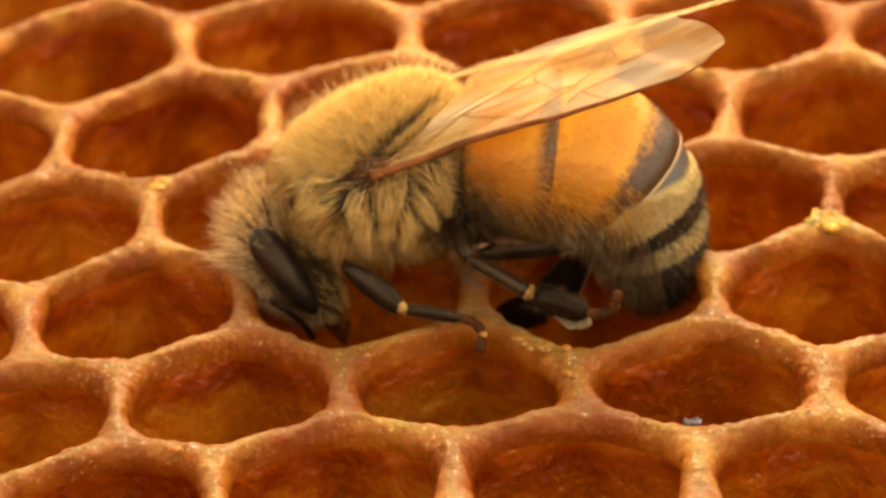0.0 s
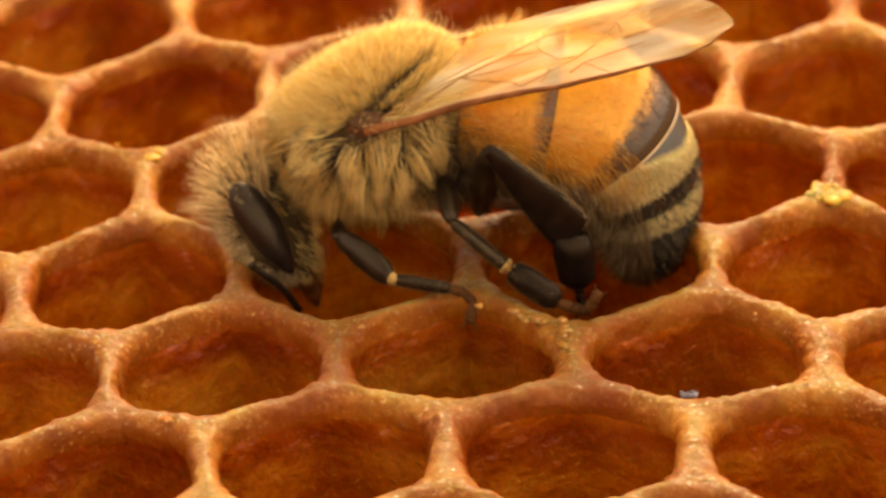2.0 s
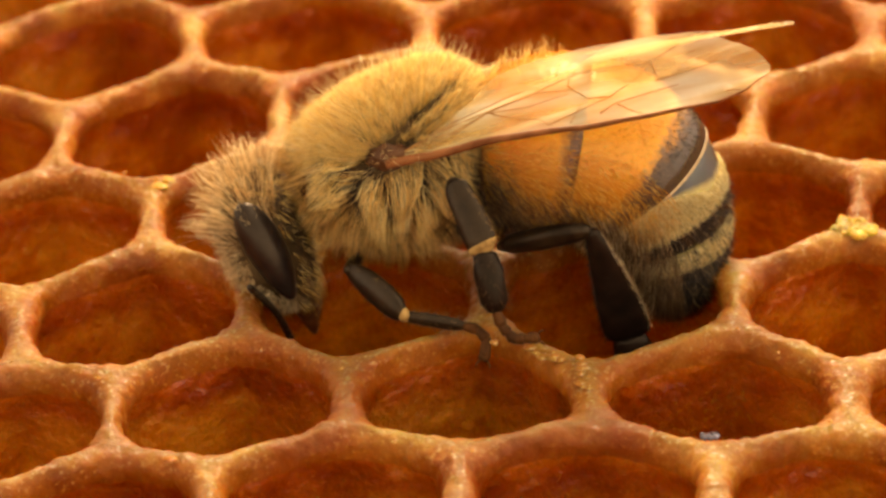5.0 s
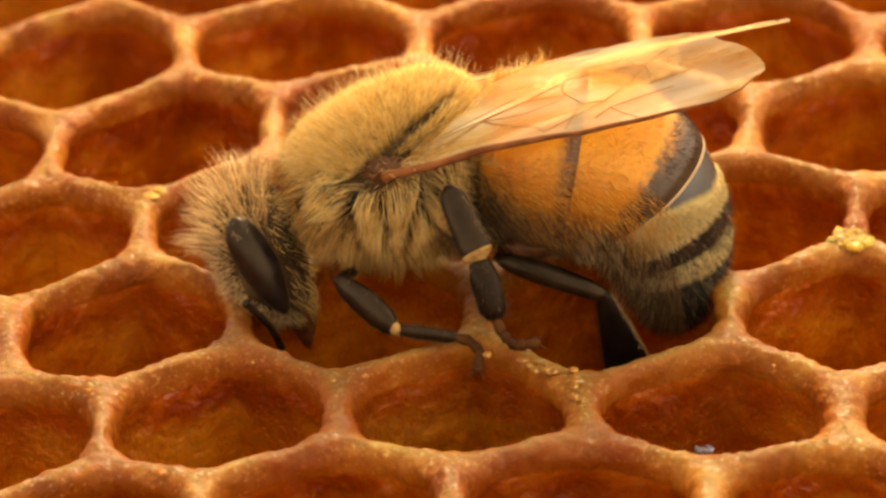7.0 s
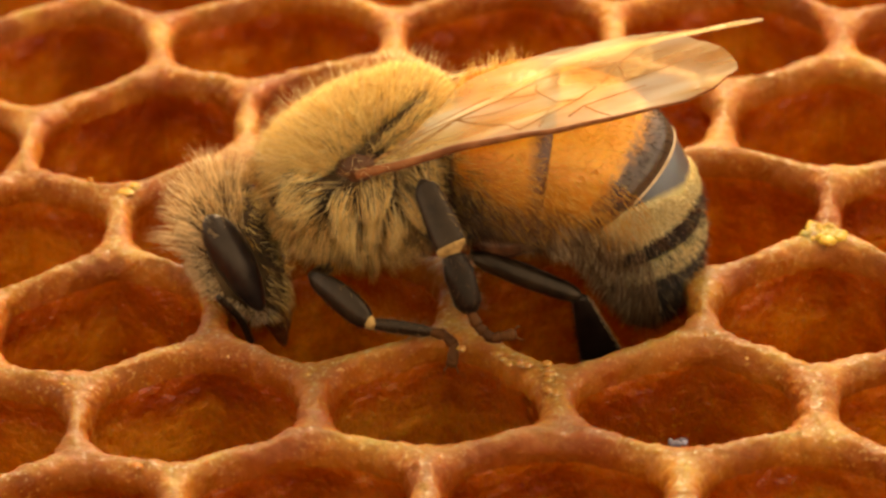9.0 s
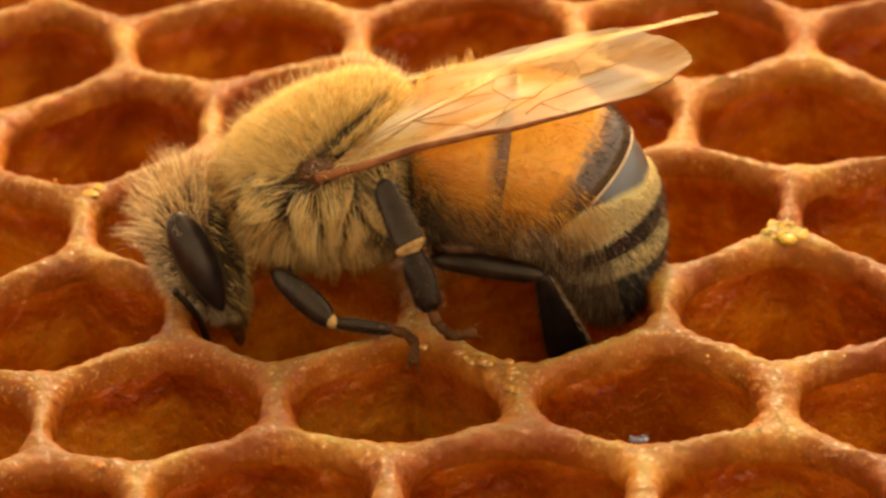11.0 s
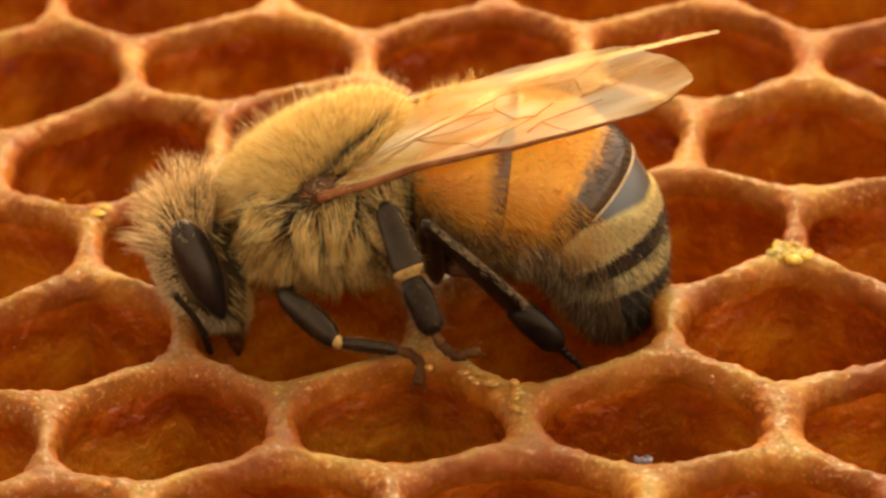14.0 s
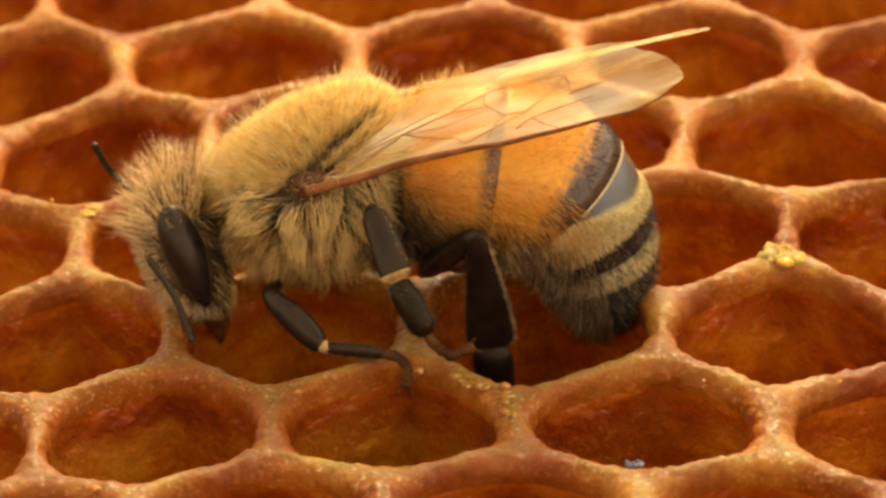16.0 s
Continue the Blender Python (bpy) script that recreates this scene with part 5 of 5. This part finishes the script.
    front_rows = [
        (0, -0.739, -1.938, 0.767, 0.558, -3.3, 0.498, 2.283, -3.5, 0.236),
        (0.5, -0.712, -1.949, 0.861, 0.592, -3.3, 0.57, 2.309, -3.5, 0.322),
        (1, -0.827, -1.912, 0.741, 0.443, -3.3, 0.478, 2.146, -3.5, 0.194),
        (1.5, -0.766, -2.005, 0.586, 0.565, -3.3, 0.183, 2.393, -3.5, -0.089),
        (2, -0.844, -1.987, 0.596, 0.46, -3.3, 0.166, 2.295, -3.5, -0.115),
        (2.5, -1.097, -2.031, 0.552, 0.236, -3.3, 0.08, 2.069, -3.5, -0.251),
        (3, -1.228, -2.096, 0.692, 0.128, -3.3, 0.127, 1.956, -3.5, -0.217),
        (3.5, -1.076, -1.977, 0.598, 0.191, -3.3, 0.092, 2.032, -3.5, -0.211),
        (4, -1.02, -1.932, 0.619, 0.225, -3.3, 0.186, 2.078, -3.5, -0.103),
        (6.5, -1.1, -2.057, 0.667, 0.248, -3.3, 0.168, 2.115, -3.5, -0.048),
        (7, -1.162, -2.037, 0.698, 0.163, -3.3, 0.19, 2.043, -3.5, -0.02),
        (7.5, -1.179, -2.014, 0.683, 0.143, -3.3, 0.226, 2.022, -3.5, 0.019),
        (8, -1.164, -2.019, 0.715, 0.164, -3.3, 0.263, 2.031, -3.5, 0.054),
        (8.5, -1.126, -2.039, 0.745, 0.209, -3.3, 0.256, 2.082, -3.5, 0.074),
        (9, -1.167, -2.057, 0.777, 0.178, -3.3, 0.271, 2.05, -3.5, 0.055),
        (11.5, -1.104, -2.045, 0.899, 0.218, -3.3, 0.364, 2.109, -3.5, 0.146),
        (12, -1.096, -2.076, 0.916, 0.247, -3.3, 0.362, 2.127, -3.5, 0.149),
        (12.5, -1.084, -2.105, 0.935, 0.275, -3.3, 0.355, 2.166, -3.5, 0.149),
        (13, -1.134, -2.068, 0.856, 0.215, -3.3, 0.334, 2.098, -3.5, 0.071),
        (13.5, -1.112, -2.105, 0.883, 0.252, -3.3, 0.315, 2.127, -3.5, 0.073),
        (14, -1.054, -2.068, 0.878, 0.285, -3.3, 0.329, 2.177, -3.5, 0.109),
        (14.5, -1.039, -2.055, 0.866, 0.289, -3.3, 0.323, 2.172, -3.5, 0.128),
        (15, -1.061, -2.07, 0.881, 0.27, -3.3, 0.309, 2.171, -3.5, 0.118),
        (15.5, -1.103, -2.145, 0.899, 0.247, -3.3, 0.225, 2.182, -3.5, 0.079),
        (16, -1.088, -2.137, 0.77, 0.24, -3.3, 0.067, 2.227, -3.5, -0.091)]
    walk(front[0], [(t, limb((-0.9, -1.0, 0.38), r[0:3])) for t, *r in front_rows])
    walk(front[1], [(t, limb(r[0:3], r[3:6])) for t, *r in front_rows])
    walk(front[2], [(t, limb(r[3:6], r[6:9])) for t, *r in front_rows])
    middle_rows = [
        (0, 1.9, -2.8, 1.6, 3.5, -3.274, 0.74, 4.944, -3.893, 0.528),
        (0.5, 1.95, -2.8, 1.7, 3.5, -3.328, 0.75, 4.92, -3.926, 0.525),
        (0.9, 1.95, -2.8, 1.55, 3.45, -3.352, 0.5, 4.827, -4.2, 0.468),
        (1.2, 1.68, -2.8, 1.78, 3.05, -3.432, 0.52, 4.1, -3.6, -0.02),
        (1.5, 1.68, -2.8, 1.5, 3.08, -3.401, 0.28, 4.2, -3.55, -0.25),
        (2.1, 1.6, -2.8, 1.55, 3.08, -3.346, 0.4, 3.95, -4, -0.05),
        (2.3, 1.6, -2.8, 2.061, 2.859, -3.459, 0.725, 3.372, -4.654, 0.719),
        (2.45, 1.261, -2.3, 2.776, 2.047, -3.3, 1.446, 2.332, -3.8, 0.274),
        (2.7, 1.162, -2.3, 2.777, 1.992, -3.3, 1.507, 2.261, -3.8, 0.33),
        (3, 1.239, -2.3, 2.952, 1.911, -3.3, 1.481, 2.235, -3.8, 0.319),
        (3.5, 1.363, -2.3, 2.922, 2.011, -3.3, 1.619, 2.255, -3.8, 0.437),
        (4, 1.338, -2.3, 2.951, 2.021, -3.3, 1.64, 2.235, -3.8, 0.451),
        (6.5, 1.393, -2.3, 3.001, 2.079, -3.3, 1.849, 2.359, -3.8, 0.675),
        (7, 1.366, -2.3, 3.003, 2.014, -3.3, 1.849, 2.331, -3.8, 0.693),
        (8, 1.375, -2.3, 3.011, 2.009, -3.3, 1.899, 2.334, -3.8, 0.768),
        (9, 1.396, -2.3, 3.065, 2.015, -3.3, 1.935, 2.357, -3.8, 0.828),
        (11.5, 1.413, -2.3, 3.121, 2.011, -3.3, 2.025, 2.367, -3.8, 0.933),
        (12.5, 1.37, -2.3, 3.105, 1.917, -3.3, 1.921, 2.429, -3.8, 0.867),
        (13, 1.364, -2.3, 3.053, 1.939, -3.3, 1.905, 2.362, -3.8, 0.861),
        (14, 1.392, -2.3, 3.095, 1.933, -3.3, 1.887, 2.36, -3.8, 0.936),
        (14.5, 1.41, -2.3, 3.087, 1.949, -3.3, 1.876, 2.416, -3.8, 0.915),
        (15, 1.363, -2.3, 3.091, 1.911, -3.3, 1.883, 2.34, -3.8, 0.884),
        (15.5, 1.33, -2.3, 3.032, 1.839, -3.3, 1.794, 2.331, -3.8, 0.824),
        (16, 1.327, -2.3, 2.973, 1.894, -3.3, 1.655, 2.484, -3.8, 0.668)]

    def knee_of(r):
        return Vector(r[3:6]) - 1.68 * (Vector(r[3:6]) - Vector(r[0:3])).normalized()

    def thigh(r):
        knee, root = knee_of(r), Vector((1.5, -1.2, 1.75))
        return limb(knee - 1.5 * (knee - root).normalized(), knee)

    walk(middle[0], [(t, thigh(r)) for t, *r in middle_rows])
    walk(middle[1], [(t, limb(knee_of(r), r[3:6]) @ Matrix.Rotation(radians(70 if t < 2.2 else 0), 4, "Z")) for t, *r in middle_rows])
    walk(middle[2], [(t, limb(r[3:6], r[6:9])) for t, *r in middle_rows])
    walk(feeler_near, [(t, limb(r[0:3], r[3:6])) for t, *r in [
        (0, -0.233, -2.3, 0.354, 0.238, -1.297, -1.382),
        (1.5, -0.2, -2.3, 0.12, 0.52, -1.441, -1.62),
        (3.5, -0.3, -2.3, 0.2, 0.42, -1.616, -1.66),
        (7, -0.195, -2.3, 0.139, 0.28, -1.342, -1.622),
        (9, -0.239, -2.3, 0.211, 0.151, -1.286, -1.539),
        (12.5, -0.408, -2.3, 0.391, 0.165, -1.52, -1.427),
        (14.5, -0.398, -2.3, 0.473, 0.349, -1.837, -1.39),
        (15.5, -0.446, -2.3, 0.843, 0.522, -3.123, -0.778),
        (16, -0.631, -2.3, 0.953, 0.393, -3.115, -0.638)]])
    walk(feeler_far, [(t, limb(r[0:3], r[3:6])) for t, *r in [
        (0, -0.9, 1.1, -0.4, -0.3, 0.9, -1.9),
        (4, -0.9, 1.1, -0.4, -0.3, 0.9, -1.9),
        (9, -0.9, 1.1, -0.4, -0.3, 0.9, -1.9),
        (14.9, -0.9, 1.1, -0.4, -0.3, 0.9, -1.9),
        (15.2, -1.379, 1.1, 0.863, -1.038, -0.453, 2.172),
        (15.4, -1.335, 1.1, 0.948, -1.794, 0.305, 2.792),
        (15.6, -1.295, 1.1, 0.9, -2.073, 0.746, 2.774),
        (15.8, -1.292, 1.1, 0.775, -2.112, 0.486, 2.562),
        (16, -1.287, 1.1, 0.65, -2.097, 0.22, 2.327)]])


motions()
